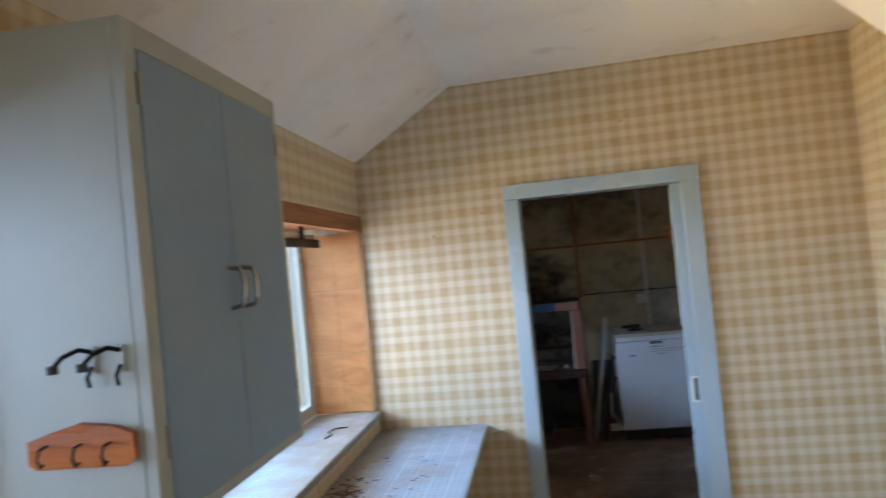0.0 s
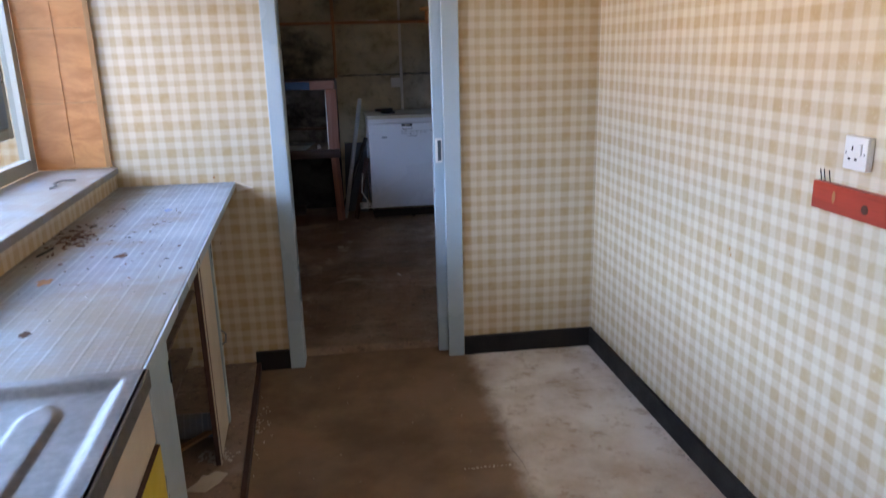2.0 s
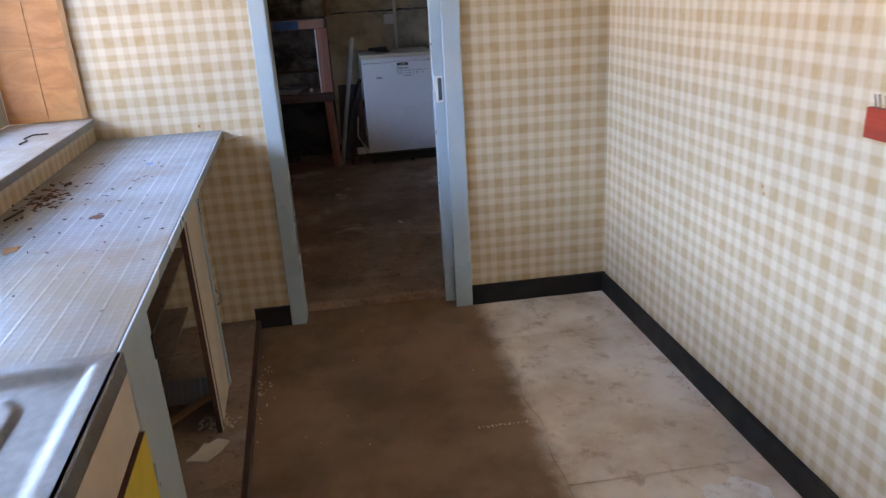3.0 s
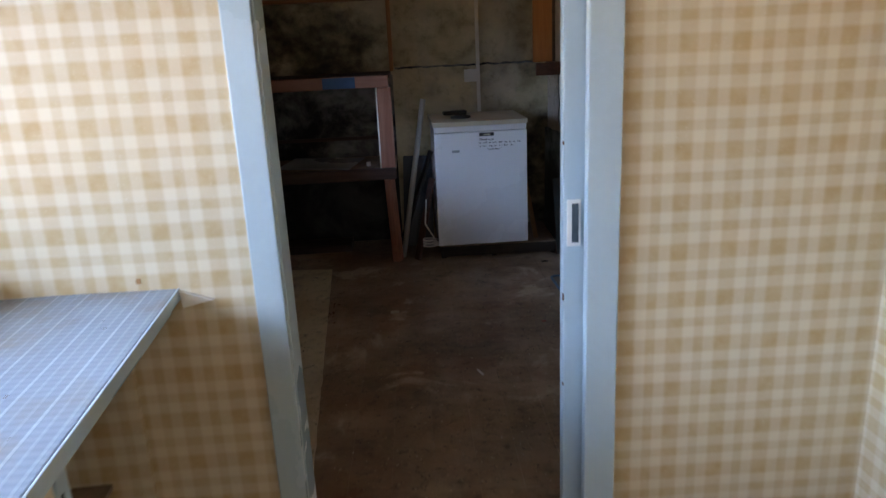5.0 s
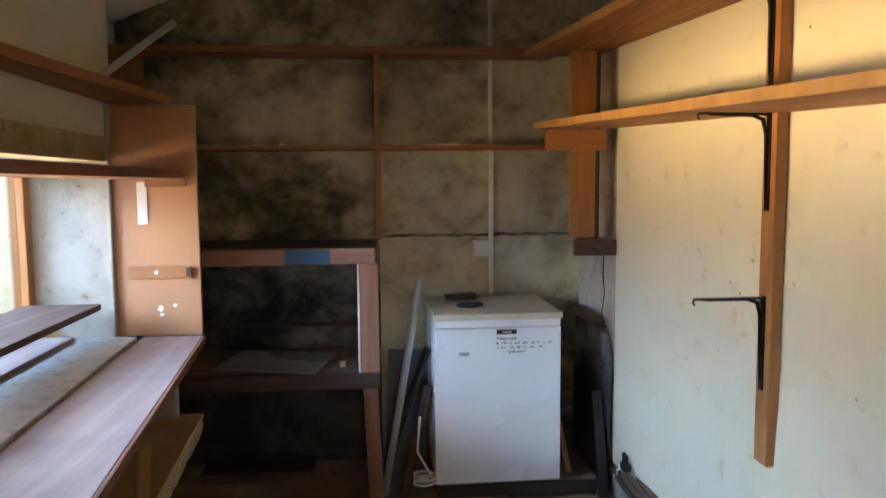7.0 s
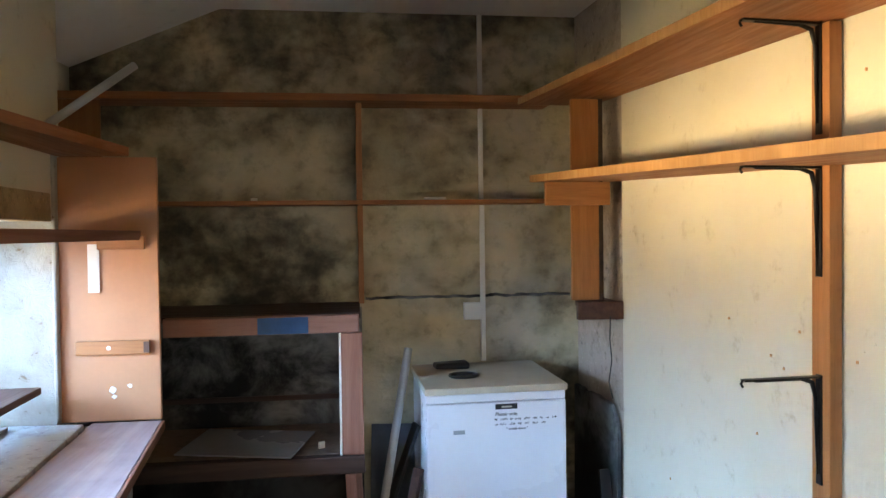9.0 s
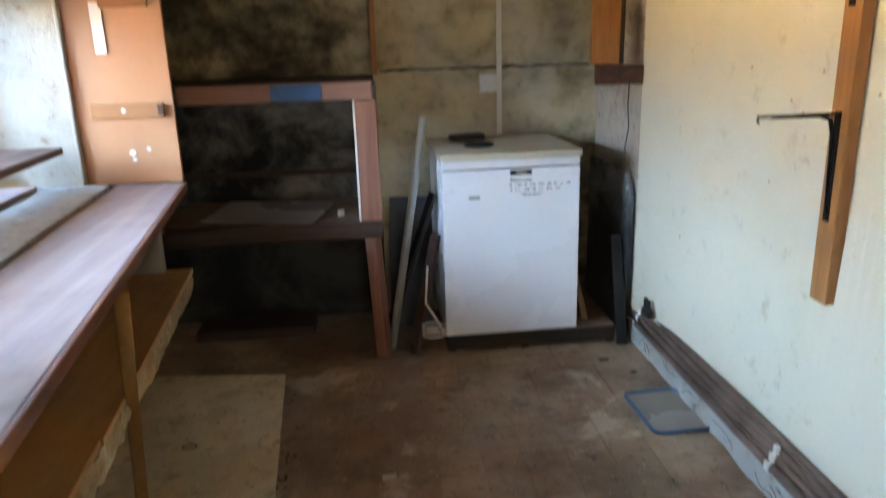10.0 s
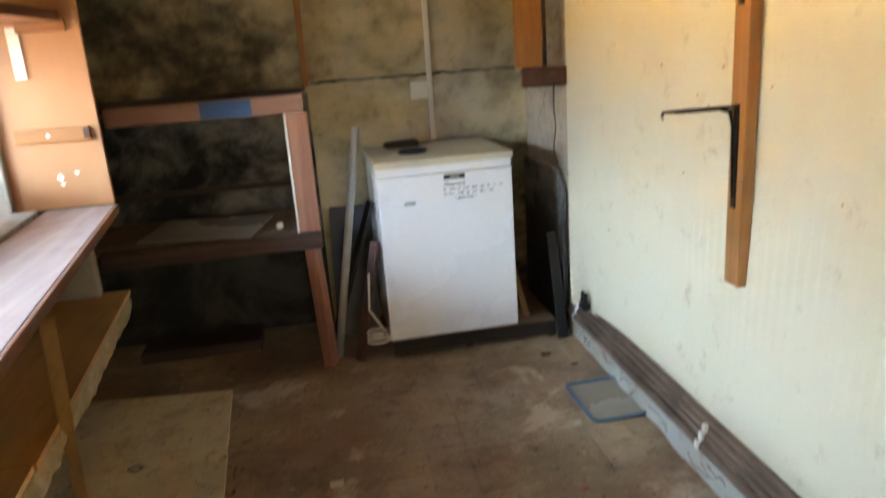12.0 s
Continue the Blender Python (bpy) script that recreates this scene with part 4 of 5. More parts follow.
# back wall shelving
b = thing("back_shelving", "orange pine shelving across the mouldy back wall", "shelving")
part("shelf", box(-1.125, 1.17, 7.12, BACK - 0.001, 1.742, 1.764, 0.003), M_PINE_X, b)
part("shelf", box(-1.125, 1.20, 7.08, BACK - 0.001, 2.235, 2.27, 0.003), M_PINE_X, b)
part("divider", box(0.232, 0.262, 7.125, BACK - 0.017, 1.765, 2.234, 0.003), M_PINE_Z, b)
part("divider", box(0.236, 0.262, 7.125, BACK - 0.017, 1.262, 1.741, 0.003), M_PINE_Z, b)
part("end_board", box(-1.126, -0.935, 7.10, 7.12, 1.765, 2.234, 0.003), M_PINE_Z, b)
solo("saucer", disc(0.62, 7.17, 1.765, 0.055, 0.012, 24, 0.004), M_PLASTIC, "upturned white saucer on the pine shelf", "saucer")
solo("chip", box(-0.27, -0.24, 7.14, 7.16, 1.765, 1.778, 0.003), M_PAPERSTRIP, "small white chip on the pine shelf", "chip")
tu = thing("conduit", "white plastic cable conduit with a junction box", "conduit")
part("tube", box(0.857, 0.882, BACK - 0.034, BACK - 0.0165, 0.94, 1.741, 0.003), M_PLASTIC, tu)
part("tube", box(0.857, 0.880, BACK - 0.022, BACK - 0.0005, 2.271, 2.714, 0.003), M_PLASTIC, tu)
part("tube", box(0.857, 0.880, BACK - 0.022, BACK - 0.0005, 1.765, 2.234, 0.003), M_PLASTIC, tu)
part("junction_box", box(0.768, 0.856, BACK - 0.048, BACK - 0.0165, 1.155, 1.243, 0.005), M_PLASTIC, tu)

# corner board, cleats and right-hand shelves
q = thing("corner_board", "orange pine upright board with cleats in the corner", "board")
part("board", box(1.185, 1.31, 6.735, 6.76, 1.29, 2.19, 0.003), M_PINE_Z, q)
# dark strip paints the shadowed gap between board and wall
part("edge_board", box(1.311, 1.33, 6.735, 6.78, 1.29, 2.19, 0.003), M_DARKWOOD_SHADE, q, "dark strip painted as shade in the gap beside the board")
part("block", box(1.058, 1.352, 6.705, 6.733, 1.715, 1.818, 0.003), M_PINE_X, q)
part("cleat", roughen(box(1.20, 1.408, 6.70, 6.734, 1.205, 1.285, 0.004), 0.003, 8), M_BROWN, q, "rough dark brown cleat")
part("cleat", box(1.36, 1.405, 6.735, 7.26, 1.21, 1.28, 0.004), M_BROWN, q)
for z0, z1, f0, f1, y1 in ((1.822, 1.855, 1.145, 1.028, 6.86), (2.205, 2.238, 1.145, 1.025, 7.07)):
    s = thing("wall_shelf", "long orange pine shelf on iron brackets", "shelf", None, "shelves on the cream wall")
    bm = prism([(f0 + 0.10, 4.1), (rx(4.1) - 0.002, 4.1), (rx(6.72) - 0.002, 6.72), (rx(6.72) - 0.002, y1), (f1, y1)], lambda x, y: z0 - 0.042 * (6.72 - y), lambda x, y: z1 - 0.042 * (6.72 - y), None, 0.003)
    part("board", bm, M_PINE_Y, s)
    fe = [(f0 + 0.096, 4.1), (f0 + 0.0995, 4.1), (f1 - 0.0005, y1), (f1 - 0.004, y1)]
    part("front_edge", prism(fe, lambda x, y: z0 + 0.001 - 0.042 * (6.72 - y), lambda x, y: z1 - 0.001 - 0.042 * (6.72 - y)), M_LATH, s, "paler sawn front edge")
rl = thing("bracket_rail", "vertical orange pine batten with black iron brackets", "batten", pose(0.018, -0.022, 0.02))
part("batten", box(1.449, rx(5.42) - 0.020, 5.40, 5.475, 0.645, 2.125, 0.003), M_PINE_Z, rl)
for zt in (2.131, 1.748, 1.183):
    br = part("bracket", box(1.4435, 1.4488, 5.428, 5.452, zt - 0.30, zt, 0.002), M_IRON, rl, "black iron shelf bracket")
    part("arm", roughen(plank((1.445, 5.44, zt - 0.006), (1.215, 5.44 - 0.02, zt - 0.004), 0.022, 0.006, 0.002), 0, 1), M_IRON, br)
    part("web", tube([(1.441, 5.44, zt - 0.27), (1.436, 5.44, zt - 0.06), (1.425, 5.44, zt - 0.02), (1.39, 5.438, zt - 0.008), (1.25, 5.42, zt - 0.008)], [0.003, 0.006, 0.007, 0.006, 0.003], None, 8), M_IRON, br, "", True)
    part("tip", tube([(1.217, 5.42, zt - 0.004), (1.21, 5.42, zt - 0.012), (1.216, 5.42, zt - 0.022)], 0.0035, None, 8), M_IRON, br)

# plinth and pipes along the right wall
bm = bmesh.new()
n = 70
cols = []
for i in range(n + 1):
    y = 3.75 + (6.70 - 3.75) * i / n
    x = 1.402 + 0.004 * (y - 5)
    w1 = 0.010 * noise.noise(Vector((y * 6, 0, 0)))
    cols.append([bm.verts.new((x + w1, y, -0.01)), bm.verts.new((x + 0.006 + 0.6 * w1, y, 0.06)), bm.verts.new((x + 0.014 + w1, y, 0.085 + w1)), bm.verts.new((x + 0.10, y, 0.205)), bm.verts.new((1.72, y, 0.215))])
for a, b2 in zip(cols, cols[1:]):
    for k in range(4):
        bm.faces.new((a[k], b2[k], b2[k + 1], a[k + 1]))
structure("baseboard_4", bm, M_FLAKY, "low flaking limewashed plinth below the pipes")
bm = bmesh.new()
cols = []
for i in range(n + 1):
    y = 3.75 + (6.70 - 3.75) * i / n
    x = 1.402 + 0.004 * (y - 5)
    cols.append([bm.verts.new((min(x + d, rx(y) + 0.004), y, zz)) for d, zz in ((0.062, 0.17), (0.064, 0.24), (0.076, 0.36))] + [bm.verts.new((rx(y) + 0.004, y, 1.05))])
for a, b2 in zip(cols, cols[1:]):
    for k in range(3):
        bm.faces.new((a[k], b2[k], b2[k + 1], a[k + 1]))
structure("wall_store_bulge", bm, M_CREAM, "cream painted foot of the wall, bulging out above the pipes")
for i in range(16):
    y0, z0 = 3.95 + 2.6 * rnd.random(), rnd.uniform(0.015, 0.06)
    run = []
    for k in range(rnd.randrange(5, 10)):
        y, zz = y0 + 0.018 * k + 0.012 * noise.noise(Vector((i, k * 0.9, 0))), min(0.08, max(0.004, z0 + 0.05 * noise.noise(Vector((i * 3.1, k * 0.28, 4)))))
        w1 = 0.010 * noise.noise(Vector((y * 6, 0, 0)))
        run.append((1.402 + 0.004 * (y - 5) + 0.1 * zz + w1 * (1 - zz * 6), y, zz))
    solo("plinth_crack", tube(run, 0.0015, None, 5), M_BROWN, "dark crack in the flaking plinth", "crack", None, "cracks in the plinth", "structure")
pp = thing("pipe_run", "four brown dusty pipes clipped along the wall", "pipes")
for dx, zz, rr in ((0.005, 0.112, 0.0165), (0.021, 0.139, 0.0155), (0.034, 0.164, 0.0150), (0.045, 0.188, 0.0135)):
    part("pipe", tube([(1.406 + dx, 3.76, zz - 0.018), (1.406 + dx, 5.2, zz - 0.008), (1.398 + dx, 6.86, zz + 0.002)], rr, None, 12), M_PIPE, pp, "", True)
for y in (4.2, 5.44, 6.62):
    for dx, zz in ((0.0, 0.116), (0.014, 0.144), (0.026, 0.170)):
        part("clip", box(1.388 + dx, 1.403 + dx, y, y + 0.022, zz - 0.02, zz + 0.010, 0.004), M_PLASTIC, pp, "white plastic pipe clip")
vv = thing("pipe_valve", "black plastic valve on the pipes", "valve")
part("body", box(1.385, 1.42, 6.47, 6.53, 0.20, 0.235, 0.006), M_DARK, vv)
for y in (6.48, 6.512):
    part("lever", box(1.393, 1.41, y, y + 0.016, 0.235, 0.28, 0.004), M_DARK, vv)

# tray on the floor
tr = thing("tray", "clear freezer tray with a blue rim lying on the floor", "tray", pose(1.308, 6.012, -0.006, 0, 0, 2))
cor = []
for cx, cy, a0 in ((0.085, 0.13, 0), (-0.085, 0.13, 90), (-0.085, -0.13, 180), (0.085, -0.13, 270)):
    for a in (0, 30, 60, 90):
        cor.append((cx + 0.03 * math.cos(radians(a0 + a)) * (1 if cx < 0 else 0.7), cy + 0.03 * math.sin(radians(a0 + a))))
part("pane", prism(cor, 0.004, 0.009), M_FROST, tr)
part("rim", tube([(x, y, 0.012) for x, y in cor + cor[:1]], 0.008, None, 8, False), M_BLUERIM, tr, "", True)

# window of the store
SA = math.degrees(math.atan(SL))
SW = pose(sx(WY1), WY1, 0, 0, 0, SA)
w = thing("window_2", "deep store room window with a wooden frame", "window", SW, "", "structure")
L = (WY1 - WY0) / math.cos(radians(SA))
part("window_frame", box(-0.36, -0.30, -0.06, -0.001, 0.95, 1.66, 0.004), M_PINE_Z, w)
part("window_frame", box(-0.36, -0.30, -L, -L + 0.06, 0.95, 1.66, 0.004), M_PINE_Z, w)
part("window_frame", box(-0.36, -0.30, -L + 0.06, -0.06, 0.95, 1.01, 0.004), M_PINE_Y, w)
part("window_frame", box(-0.36, -0.30, -L + 0.06, -0.06, 1.60, 1.66, 0.004), M_PINE_Y, w)
part("mullion", box(-0.355, -0.305, -L / 2 - 0.025, -L / 2 + 0.025, 1.01, 1.60, 0.004), M_PINE_Z, w)
for y0, y1 in ((-L + 0.06, -L / 2 - 0.025), (-L / 2 + 0.025, -0.06)):
    gl = part("pane", box(-0.333, -0.329, y0, y1, 1.01, 1.60), M_GLASS, w)
    gl.visible_shadow = False
sl = part("window_sill", prism([(-1.15, 6.29), (-0.735, 6.27), (-0.60, 4.56), (-1.08, 4.56)], 0.90, 0.943, None, 0.006), M_STONE, w, "white painted stone sill")
sl.matrix_basis = SW.inverted()
part("sill_board", box(-0.30, -0.12, -L, -0.10, 0.944, 0.958, 0.003), M_BENCH, w, "brown inner sill board")
part("lintel", roughen(box(0.002, 0.022, -1.6, -0.06, 1.655, 1.755, 0.006), 0.006, 7), M_CRUMB, w, "rough pale lintel")
part("arris", roughen(box(-0.005, 0.010, -0.004, 0.030, 0.94, 1.90, 0.006), 0.004, 11), M_FLAKY, w, "plastered window arris")
solo("window_board", box(-0.29, 0.0, -L + 0.003, -0.13, 1.07, 1.095, 0.004), M_BROWN, "dark board set across the window opening", "board", SW)

# panel, bench and shelves by the window
pn = thing("end_panel", "salmon painted upright board closing the bench end", "panel", pose(0, 6.345, 0, 0, 0, 0))
part("board", box(-0.84, -0.492, 0, 0.02, 0.93, 1.889, 0.003), M_HARD, pn)
part("cleat", box(-0.78, -0.525, -0.018, -0.001, 1.175, 1.225, 0.003), M_PINE_X, pn)
part("cleat", box(-0.70, -0.535, -0.018, -0.001, 1.555, 1.602, 0.003), M_PINE_X, pn)
part("cleat_end", box(-0.545, -0.5248, -0.0185, -0.0175, 1.18, 1.22), M_BROWN, pn)
bm = prism([(-0.735, -0.004), (-0.705, -0.004), (-0.695, -0.003), (-0.72, -0.003)], 1.40, 1.575)
solo("paper_strip", bm, M_PAPERSTRIP, "torn white paper strip hanging on the panel", "paper", pose(0, 6.342, 0, 0, 0, 0))
BSL = 0.112
be = thing("bench", "worn mauve-brown bench board along the window wall", "bench")


def bx(y):
    return -0.488 - BSL * (y - 6.32)


part("top", prism([(-0.732, 6.34), (bx(6.34), 6.34), (bx(4.1), 4.1), (-0.60, 4.1)], 0.899, 0.928, None, 0.003), M_BENCH, be)
part("lip", prism([(bx(6.34) + 0.0005, 6.34), (bx(6.34) + 0.012, 6.34), (bx(4.1) + 0.012, 4.1), (bx(4.1) + 0.0005, 4.1)], 0.896, 0.927, None, 0.003), M_REDBROWN, be)
part("prop", plank((-0.545, 5.59, 0.012), (bx(5.17) + 0.006, 5.18, 0.895), 0.034, 0.026, 0.003), M_LATH, be, "slanting pine prop")
ls = thing("masonry_shelf", "low crumbling masonry shelf with brown boards on it", "shelf")


def lx(y):
    return -0.520 - 0.077 * (y - 6.416)


bm = bmesh.new()
n = 260
cols = []
for i in range(n + 1):
    y = 3.9 + (6.40 - 3.9) * i / n
    ring = [bm.verts.new((sx(y) - 0.02, y, 0.44))]
    for d, zz in ((0.034, 0.440), (0.022, 0.456), (0.014, 0.472), (0.008, 0.490), (0.004, 0.508), (0.003, 0.526), (0.006, 0.544)):
        q = Vector((zz * 22, y * 22, 1))
        ring.append(bm.verts.new((lx(y) - d + 0.016 * noise.noise(q) + 0.009 * noise.noise(q * 2.7) + 0.004 * noise.noise(q * 6), y, zz + (0.010 * noise.noise(q * 1.3) if zz < 0.54 else 0))))
    cols.append(ring + [bm.verts.new((sx(y) - 0.02, y, 0.546))])
for a, b2 in zip(cols, cols[1:]):
    for k in range(8):
        bm.faces.new((a[k], b2[k], b2[k + 1], a[k + 1]))
bm.faces.new(cols[0])
bm.faces.new(cols[-1][::-1])
part("masonry", bm, M_CRUMB, ls)
for y0, y1, d0 in ((5.12, 6.42, 0.0), (3.9, 5.115, 0.006)):
    part("board", prism([(sx(y0), y0), (lx(y0) - d0, y0), (lx(y1) - d0, y1), (sx(y1), y1)], 0.547, 0.565, None, 0.002), M_TAN, ls, "brown hardboard strip")
part("pier", roughen(box(sx(6.4), -0.62, 6.37, 6.42, 0.566, 0.898, 0.01), 0.008, 9), M_FLAKY, ls)

for z0, z1, fx0, fx1, y1, mat in ((1.588, 1.622, -0.55, -0.55, 6.343, M_REDBROWN), (1.891, 1.925, -0.585, -0.70, 6.343, M_PINE_Y)):
    s = thing("window_shelf", "long wooden shelf across the window wall", "shelf", None, "shelves on the window wall")
    part("board", prism([(sx(y1) + 0.012, y1), (fx0, y1), (fx1 if fx1 == fx0 else -0.665, 5.4), (fx1, 4.0), (sx(4.0) + 0.012, 4.0)], z0, z1, None, 0.003), mat, s)
    part("cleat", box(sx(4.1) - 0.001, -0.72, 4.05, 4.07, z0 - 0.05, z0 - 0.001, 0.003), M_PINE_X, s)
solo("white_rod", tube([(-0.828, 6.12, 1.932), (-0.575, 6.40, 2.232)], 0.015, None, 12), M_PVC, "grey-white plastic pipe leaning in the roof slope", "pipe", None, "", "", True)

# leaning pipe, boards and cable by the freezer
solo("leaning_pipe", tube([(0.262, 6.80, -0.004), (0.455, 6.86, 1.08)], 0.019, None, 14), M_PVC, "grey plastic pipe leaning beside the freezer", "pipe", None, "", "", True)
solo("leaning_board", plank((0.225, 6.85, 0.0), (0.492, 6.91, 0.72), 0.075, 0.018), M_DARK, "black board leaning against the wall", "board")
solo("leaning_sheet", plank((0.375, 7.04, 0.0), (0.40, 7.235, 0.64), 0.22, 0.012), M_SLATE, "slate grey sheet leaning behind the freezer", "sheet")
solo("leaning_board", plank((0.36, 6.70, 0.0), (0.49, 6.80, 0.55), 0.05, 0.02), M_BROWN, "dark brown batten leaning on the freezer", "board")
solo("leaning_batten", plank((1.20, 6.78, 0.086), (1.15, 7.18, 0.66), 0.03, 0.02), M_LATH, "pale batten leaning behind the freezer", "batten")
bm = bmesh.new()
cols = []
for i in range(25):
    y = 6.735 + 0.53 * i / 24
    zt = 0.80 + 0.02 * noise.noise(Vector((y * 14, 5, 0))) - 0.10 * max(0, (6.80 - y) / 0.07)
    xx = 1.412 - 0.066 * (y - 6.72)
    cols.append([bm.verts.new((xx - 0.028, y, 0.0)), bm.verts.new((xx - 0.022, y, zt)), bm.verts.new((xx - 0.006, y, zt + 0.004)), bm.verts.new((xx - 0.006, y, 0.0))])
for p0, p1 in zip(cols, cols[1:]):
    for k in range(4):
        bm.faces.new((p0[k], p1[k], p1[(k + 1) % 4], p0[(k + 1) % 4]))
bm.faces.new(cols[0])
bm.faces.new(cols[-1][::-1])
solo("rotten_board", bm, M_SOOT, "rotten black board with a broken top against the wall", "board")
solo("leaning_board", plank((1.35, 6.66, -0.003), (1.345, 6.80, 0.50), 0.05, 0.02), M_DARK, "black batten leaning in the corner", "batten")
cb = [(0.46 + 0.055 * math.cos(a) , 6.66 + 0.05 * math.sin(a), 0.10 + 0.010 * a / 3) for a in [i * 0.45 for i in range(40)]]
solo("cable_coil", tube([(0.44, 6.72, 0.42), (0.425, 6.70, 0.25)] + cb, 0.0055, None, 8), M_PLASTIC, "coiled white power cable beside the freezer", "cable", None, "", "", True)

# small dirt on the store floor
scatter("debris", M_RUBBLE, "pale crumbs over the store floor", "debris", *field(480, -0.1, 1.35, 4.0, 6.5, 0.001, 0.004), -0.003)
scatter("debris", M_DARK, "dark bits over the store floor", "debris", *field(520, -0.1, 1.35, 4.0, 6.5, 0.001, 0.0045), -0.003)
scatter("debris", M_DARK, "dark bits on the cement slab", "debris", *field(110, -0.75, -0.2, 4.4, 6.4, 0.0015, 0.005), 0.012)
scatter("debris", M_RUBBLE, "fallen plaster along the masonry shelf", "debris", *cloud(70, -0.46, 5.3, 0.05, 0.7, 0.002, 0.01), 0.012)

# quarry tiles of the store floor, worn and half buried in dirt
tile_meshes = []
for k in range(4):
    tile_meshes.append(mesh_of(roughen(box(-0.0751, 0.0751, -0.0751, 0.0751, -0.012, 0.0, 0.0012), 0.0012, 17 + k), "quarry_tile", M_SFLOOR))
floor2 = bpy.data.objects["floor_2"]
i = 0
while i < 11:
    for j in range(23):
        tx, ty = -0.14 + 0.152 * i, 3.80 + 0.152 * j
        if tx < 1.43 and ty < 7.2:
            tl = new("quarry_tile", tile_meshes[rnd.randrange(4)])
            tl.parent = floor2
            tl.matrix_basis = pose(tx + rnd.uniform(-0.001, 0.001), ty, -0.0035 + rnd.uniform(-0.0006, 0.0006), rnd.uniform(-0.12, 0.12), rnd.uniform(-0.12, 0.12), rnd.choice((0, 90, 180, 270)) + rnd.uniform(-0.4, 0.4))
    i += 1

LEVEL = 0.0
# pale screed plates along the east wall of the kitchen, their edges broken
floor1 = bpy.data.objects["floor_1"]
for y0, y1 in ((3.185, 3.575), (2.16, 3.178), (1.3, 2.153)):
    pts = []
    n = 26
    for i in range(n + 1):
        y = y0 + (y1 - y0) * i / n
        pts.append((0.915 + 0.03 * noise.noise(Vector((y * 5, 2, 0))) + 0.012 * noise.noise(Vector((y * 27, 2, 0))), y))
    for i in range(n + 1):
        x = 0.93 + (kx(y1) - 0.022 - 0.93) * (i + 0.5) / (n + 1)
        pts.append((x, y1 + 0.004 * noise.noise(Vector((x * 12, y1, 0)))))
    pts += [(kx(y1) - 0.02, y1), (kx(y0) - 0.02, y0)]
    for i in range(n, -1, -1):
        x = 0.93 + (kx(y0) - 0.022 - 0.93) * (i + 0.5) / (n + 1)
        pts.append((x, y0 + 0.004 * noise.noise(Vector((x * 12, y0, 3)))))
    part("screed_plate", prism(pts, -0.004, 0.0035), M_KFLOOR, floor1, "pale grey worn screed")
pts = [(1.40 + 0.10 * (1 + 0.5 * noise.noise(Vector((math.cos(t), math.sin(t), 4)) * 2.2)) * math.cos(t), 1.98 + 0.13 * (1 + 0.6 * noise.noise(Vector((math.cos(t), math.sin(t), 9)) * 2.5)) * math.sin(t)) for t in [2 * math.pi * i / 40 for i in range(40)]]
part("filler_patch", prism(pts, 0.0, 0.0065), M_PATCH, floor1, "bluish white filler patch")
scatter("debris", M_RUBBLE, "line of pale paint drips on the kitchen floor", "debris", [(0.70 + 0.016 * i, 2.535 + 0.004 * noise.noise(Vector((i * 0.7, 0, 0)))) for i in range(20)], [rnd.uniform(0.002, 0.007) for _ in range(20)], 0.0005)

scatter("debris", M_RUBBLE, "pale crumbs along the black skirting", "debris", [(kx(y) - 0.03 - abs(rnd.gauss(0, 0.03)), y) for y in [rnd.uniform(1.5, 3.55) for _ in range(110)]], [rnd.uniform(0.002, 0.008) for _ in range(110)], 0.0035)
scatter("debris", M_RUBBLE, "pale crumbs at the foot of the end wall", "debris", [(rnd.uniform(0.9, 1.5), 3.55 - abs(rnd.gauss(0, 0.03))) for _ in range(60)], [rnd.uniform(0.002, 0.007) for _ in range(60)], 0.0035)

# small marks and fittings
def nail_mark(x, y, z, s, m=None):
    solo("nail", box(x - s, x + s, y - 0.004, y, z - s * 1.3, z + s * 1.3, 0.001), M_TAN, "rusty nail head in the papered wall", "nail", m, "nails in the wallpaper")


for x, z in ((-0.105, 1.885), (-0.135, 1.975), (-0.38, 1.885), (0.55, 2.33), (-0.30, 0.99)):
    nail_mark(x, 3.5995, z, 0.005)
for y, z in ((2.34, 0.87), (2.33, 0.85), (2.66, 2.14)):
    ob = solo("nail", box(0.0005, 0.003, -0.003, 0.003, -0.005, 0.005, 0.001), M_TAN, "rusty nail head in the papered wall", "nail", east(y, z), "nails in the wallpaper")
bm = bmesh.new()
tri = [(-0.205, 0.962), (-0.125, 0.935), (-0.20, 0.918)]
lo = [bm.verts.new((x, 3.590, z)) for x, z in tri]
hi = [bm.verts.new((x, 3.5985, z)) for x, z in tri]
bm.faces.new(lo)
bm.faces.new(hi[::-1])
for i in range(3):
    bm.faces.new((lo[i], lo[(i + 1) % 3], hi[(i + 1) % 3], hi[i]))
solo("wallpaper_flap", bm, M_PAPERSTRIP, "torn white flap of wallpaper beside the worktop", "paper")
for x, y, r, mm in ((0.33, -0.62, 0.018, M_BLUEMARK), (0.30, -1.28, 0.022, M_RUST), (0.16, -1.5, 0.03, M_TAN), (0.24, -1.9, 0.016, M_RUST)):
    pts = [(x + r * (0.7 + 0.5 * noise.noise(Vector((math.cos(t) * 2, math.sin(t) * 2, x * 9)))) * math.cos(t), y + 1.6 * r * (0.7 + 0.5 * noise.noise(Vector((math.cos(t) * 2, math.sin(t) * 2, y * 9)))) * math.sin(t)) for t in [2 * math.pi * i / 18 for i in range(18)]]
    solo("stain", prism(pts, 0.9652, 0.9660), mm, "dried stain on the worktop", "stain", K, "stains on the worktop")
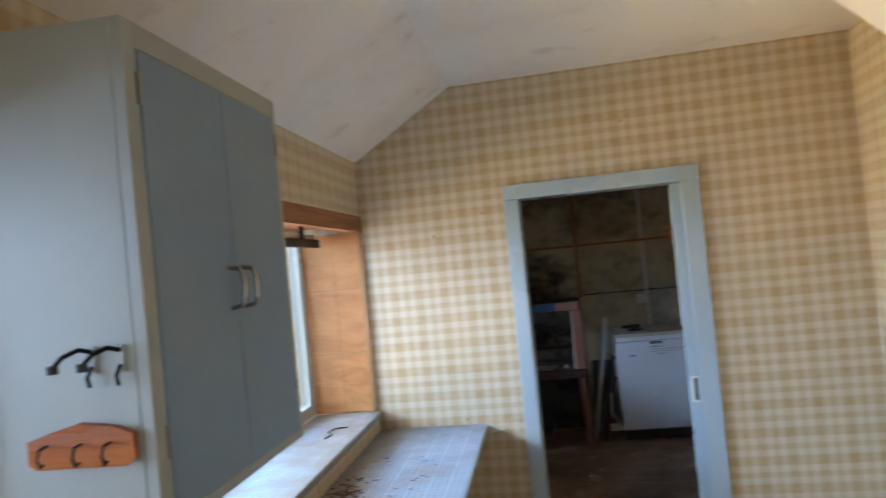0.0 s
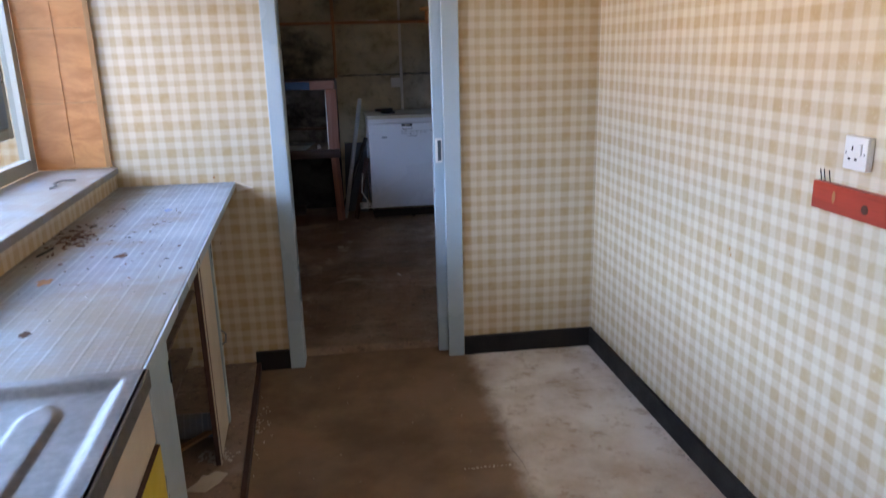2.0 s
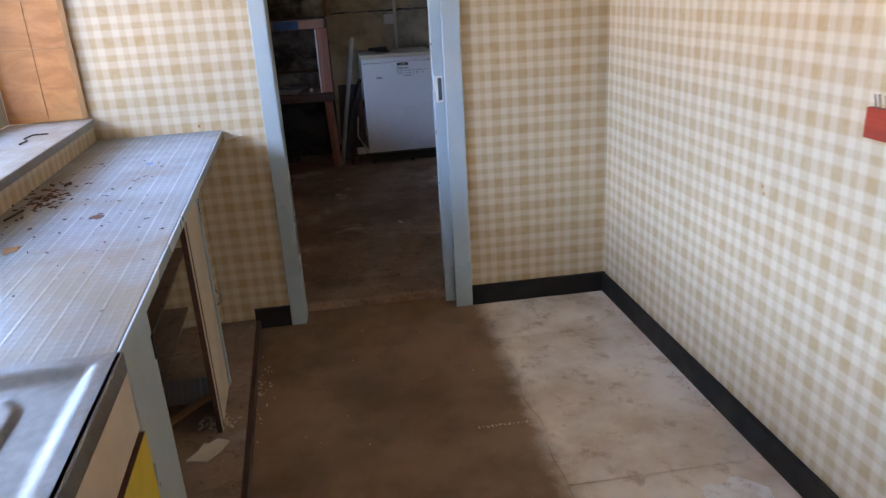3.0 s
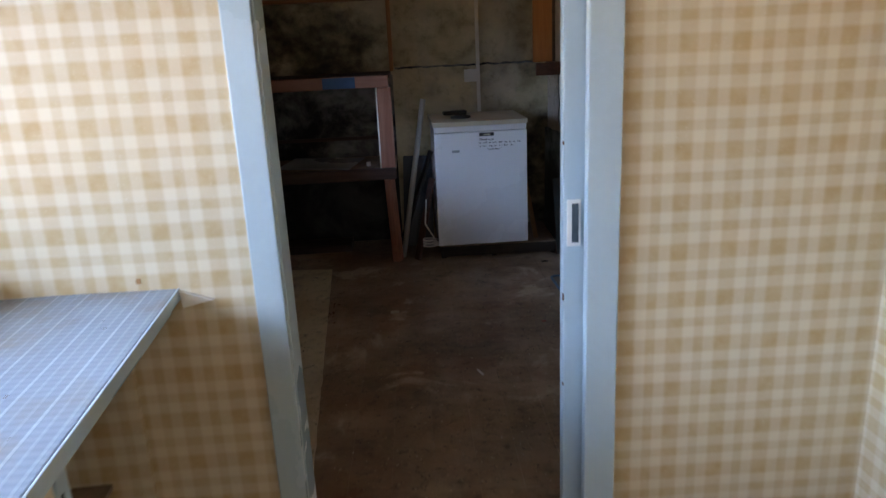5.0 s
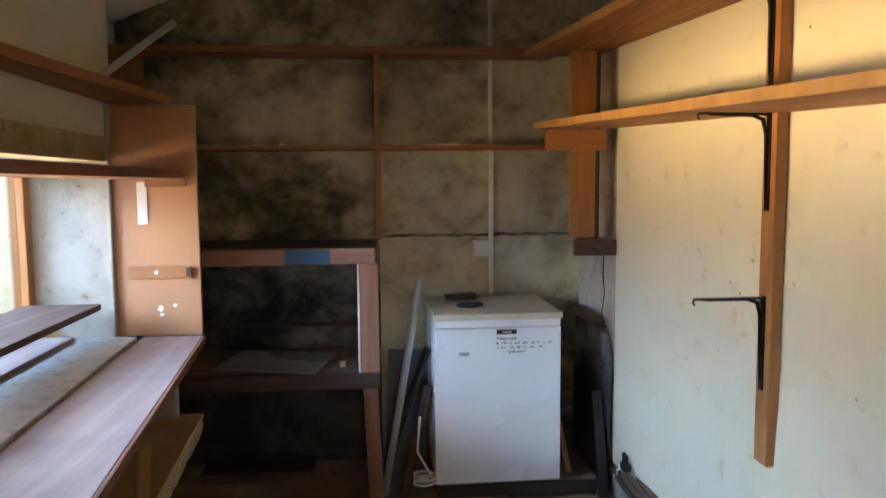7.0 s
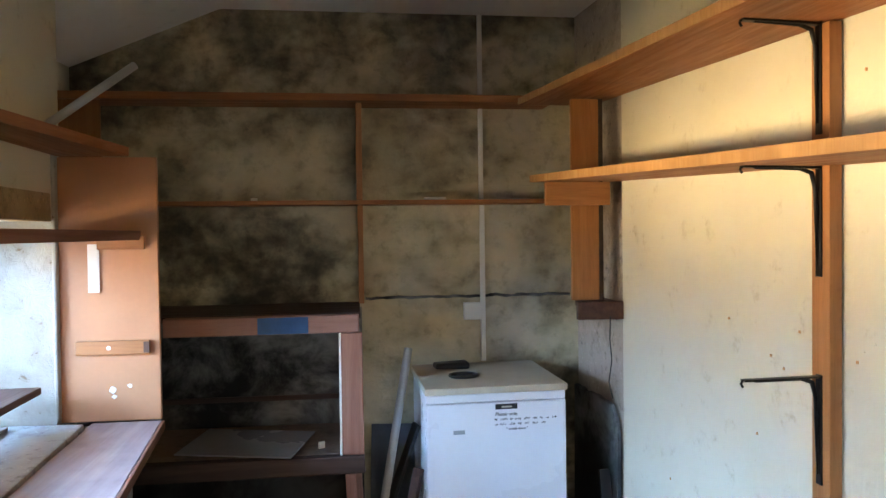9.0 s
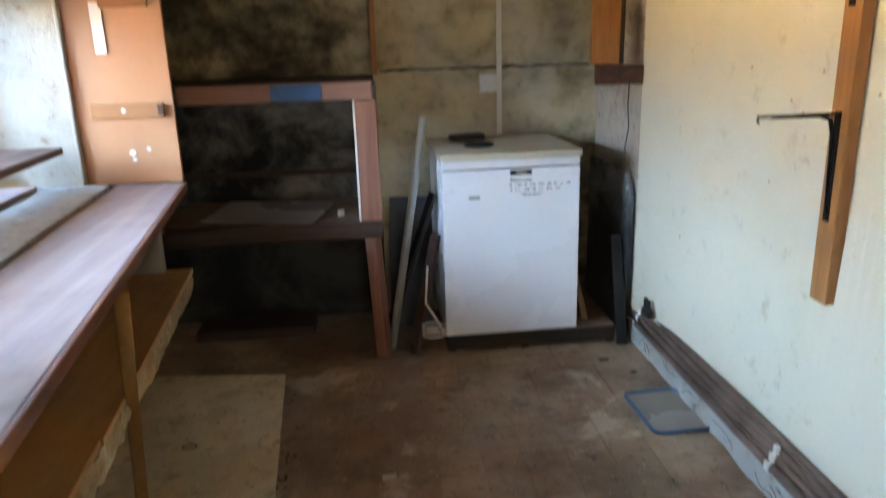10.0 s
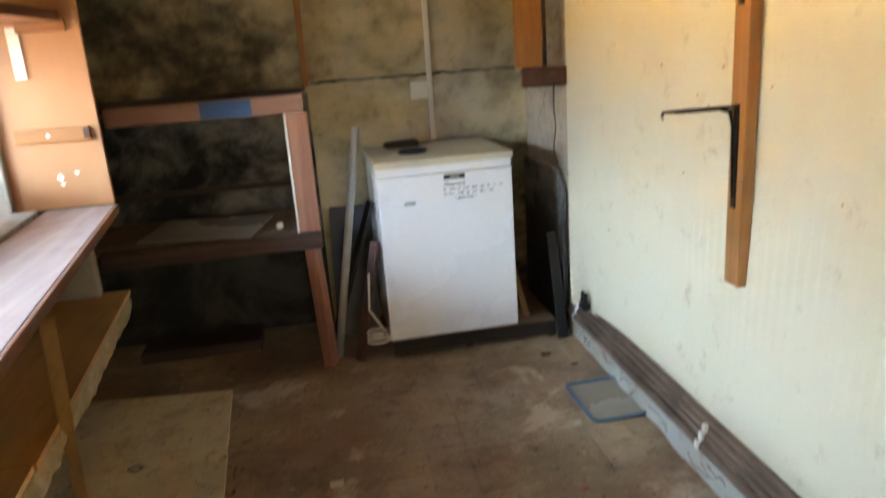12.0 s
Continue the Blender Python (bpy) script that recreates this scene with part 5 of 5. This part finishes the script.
for x, z, s in ((-0.66, 1.045, 0.016), (-0.60, 1.058, 0.010), (-0.655, 1.02, 0.010), (-0.665, 1.20, 0.010)):
    yy = -0.0188 if z > 1.1 else -0.001
    bm = prism([(s * (0.8 + 0.5 * noise.noise(Vector((i * 0.9, x * 30, z * 20)))) * math.cos(2 * math.pi * i / 12), s * (0.8 + 0.5 * noise.noise(Vector((i * 0.7, z * 30, 1)))) * math.sin(2 * math.pi * i / 12)) for i in range(12)], 0, 0.0008)
    ob = part("paint_mark", bm, M_PAPERSTRIP, pn, "white paint splash")
    ob.matrix_basis = pose(x, yy, z, 90, 0, 0)
LEVEL = STORE_LEVEL
solo("thin_cable", tube([(1.345, 6.695, 1.22), (1.34, 6.69, 1.12), (1.352, 6.70, 1.02), (1.345, 6.72, 0.92), (1.37, 6.74, 0.84)], 0.0025, None, 6), M_DARK, "thin black cable hanging from the cleat", "cable")
for y, z in ((5.30, 2.0), (5.33, 1.25), (5.05, 0.98), (4.95, 1.5), (5.75, 0.95), (5.9, 1.3), (6.3, 0.62), (5.62, 1.18), (5.68, 1.21), (5.55, 1.3)):
    solo("wall_plug", box(rx(y) - 0.004, rx(y) + 0.001, y - 0.003, y + 0.003, z - 0.004, z + 0.004, 0.001), M_TAN, "old screw hole in the cream wall", "screw", None, "screw holes")
solo("peg", box(-0.028, 0.028, -0.004, 0.004, 0, 0.007, 0.002), M_PAPERSTRIP, "white wooden peg on the store floor", "peg", pose(0.625, 4.905, -0.002, 0, 0, 112))
solo("pebble", roughen(box(-0.024, 0.024, -0.012, 0.012, 0, 0.012, 0.005), 0.002, 30), M_RUBBLE, "pale oval chip on the store floor", "chip", pose(0.22, 5.715, -0.003, 0, 0, 5))
for x, y, r in ((1.21, 6.50, 0.022), (1.30, 6.36, 0.014), (-0.50, 5.99, 0.026)):
    zf = -0.001 if x > 0 else 0.014
    solo("ring", tube([(x + r * math.cos(t), y + 0.6 * r * math.sin(t), zf + 0.002) for t in [2 * math.pi * i / 18 for i in range(19)]], 0.0025, None, 6, False), M_DARK, "small dark metal ring on the floor", "ring", None, "rings on the floor", "", True)
solo("red_chip", box(-0.012, 0.012, -0.006, 0.006, 0, 0.004, 0.001), M_RED, "small red chip on the store floor", "chip", pose(1.02, 5.47, -0.003, 0, 0, 20))
scatter("debris", M_RUST, "rusty crumbs along the slab edge", "debris", *cloud(26, -0.15, 5.85, 0.03, 0.25, 0.003, 0.012), -0.003)

# crack across the cement slab, dark crevice above the lower wall render
pts = [(-0.78 + 0.045 * i, 4.93 + 0.008 * i + 0.03 * noise.noise(Vector((i * 0.83, 0, 2))), 0.0122) for i in range(15)]
solo("slab_crack", tube(pts, [0.0012 + 0.0014 * noise.noise(Vector((i, 1, 1))) for i in range(15)], None, 5), M_DARK, "dark crack across the cement slab", "crack", None, "", "structure")
pts = [(0.27 + 0.028 * i, BACK - 0.012, 1.274 + 0.010 * noise.noise(Vector((i * 0.4, 0, 7))) + 0.006 * noise.noise(Vector((i * 1.7, 0, 3)))) for i in range(39)]
solo("trim_crevice", tube(pts, [0.008 + 0.006 * noise.noise(Vector((i * 0.8, 1, 1))) for i in range(39)], None, 6), M_SOOT, "dark crevice along the broken wall render", "trim", None, "", "structure")
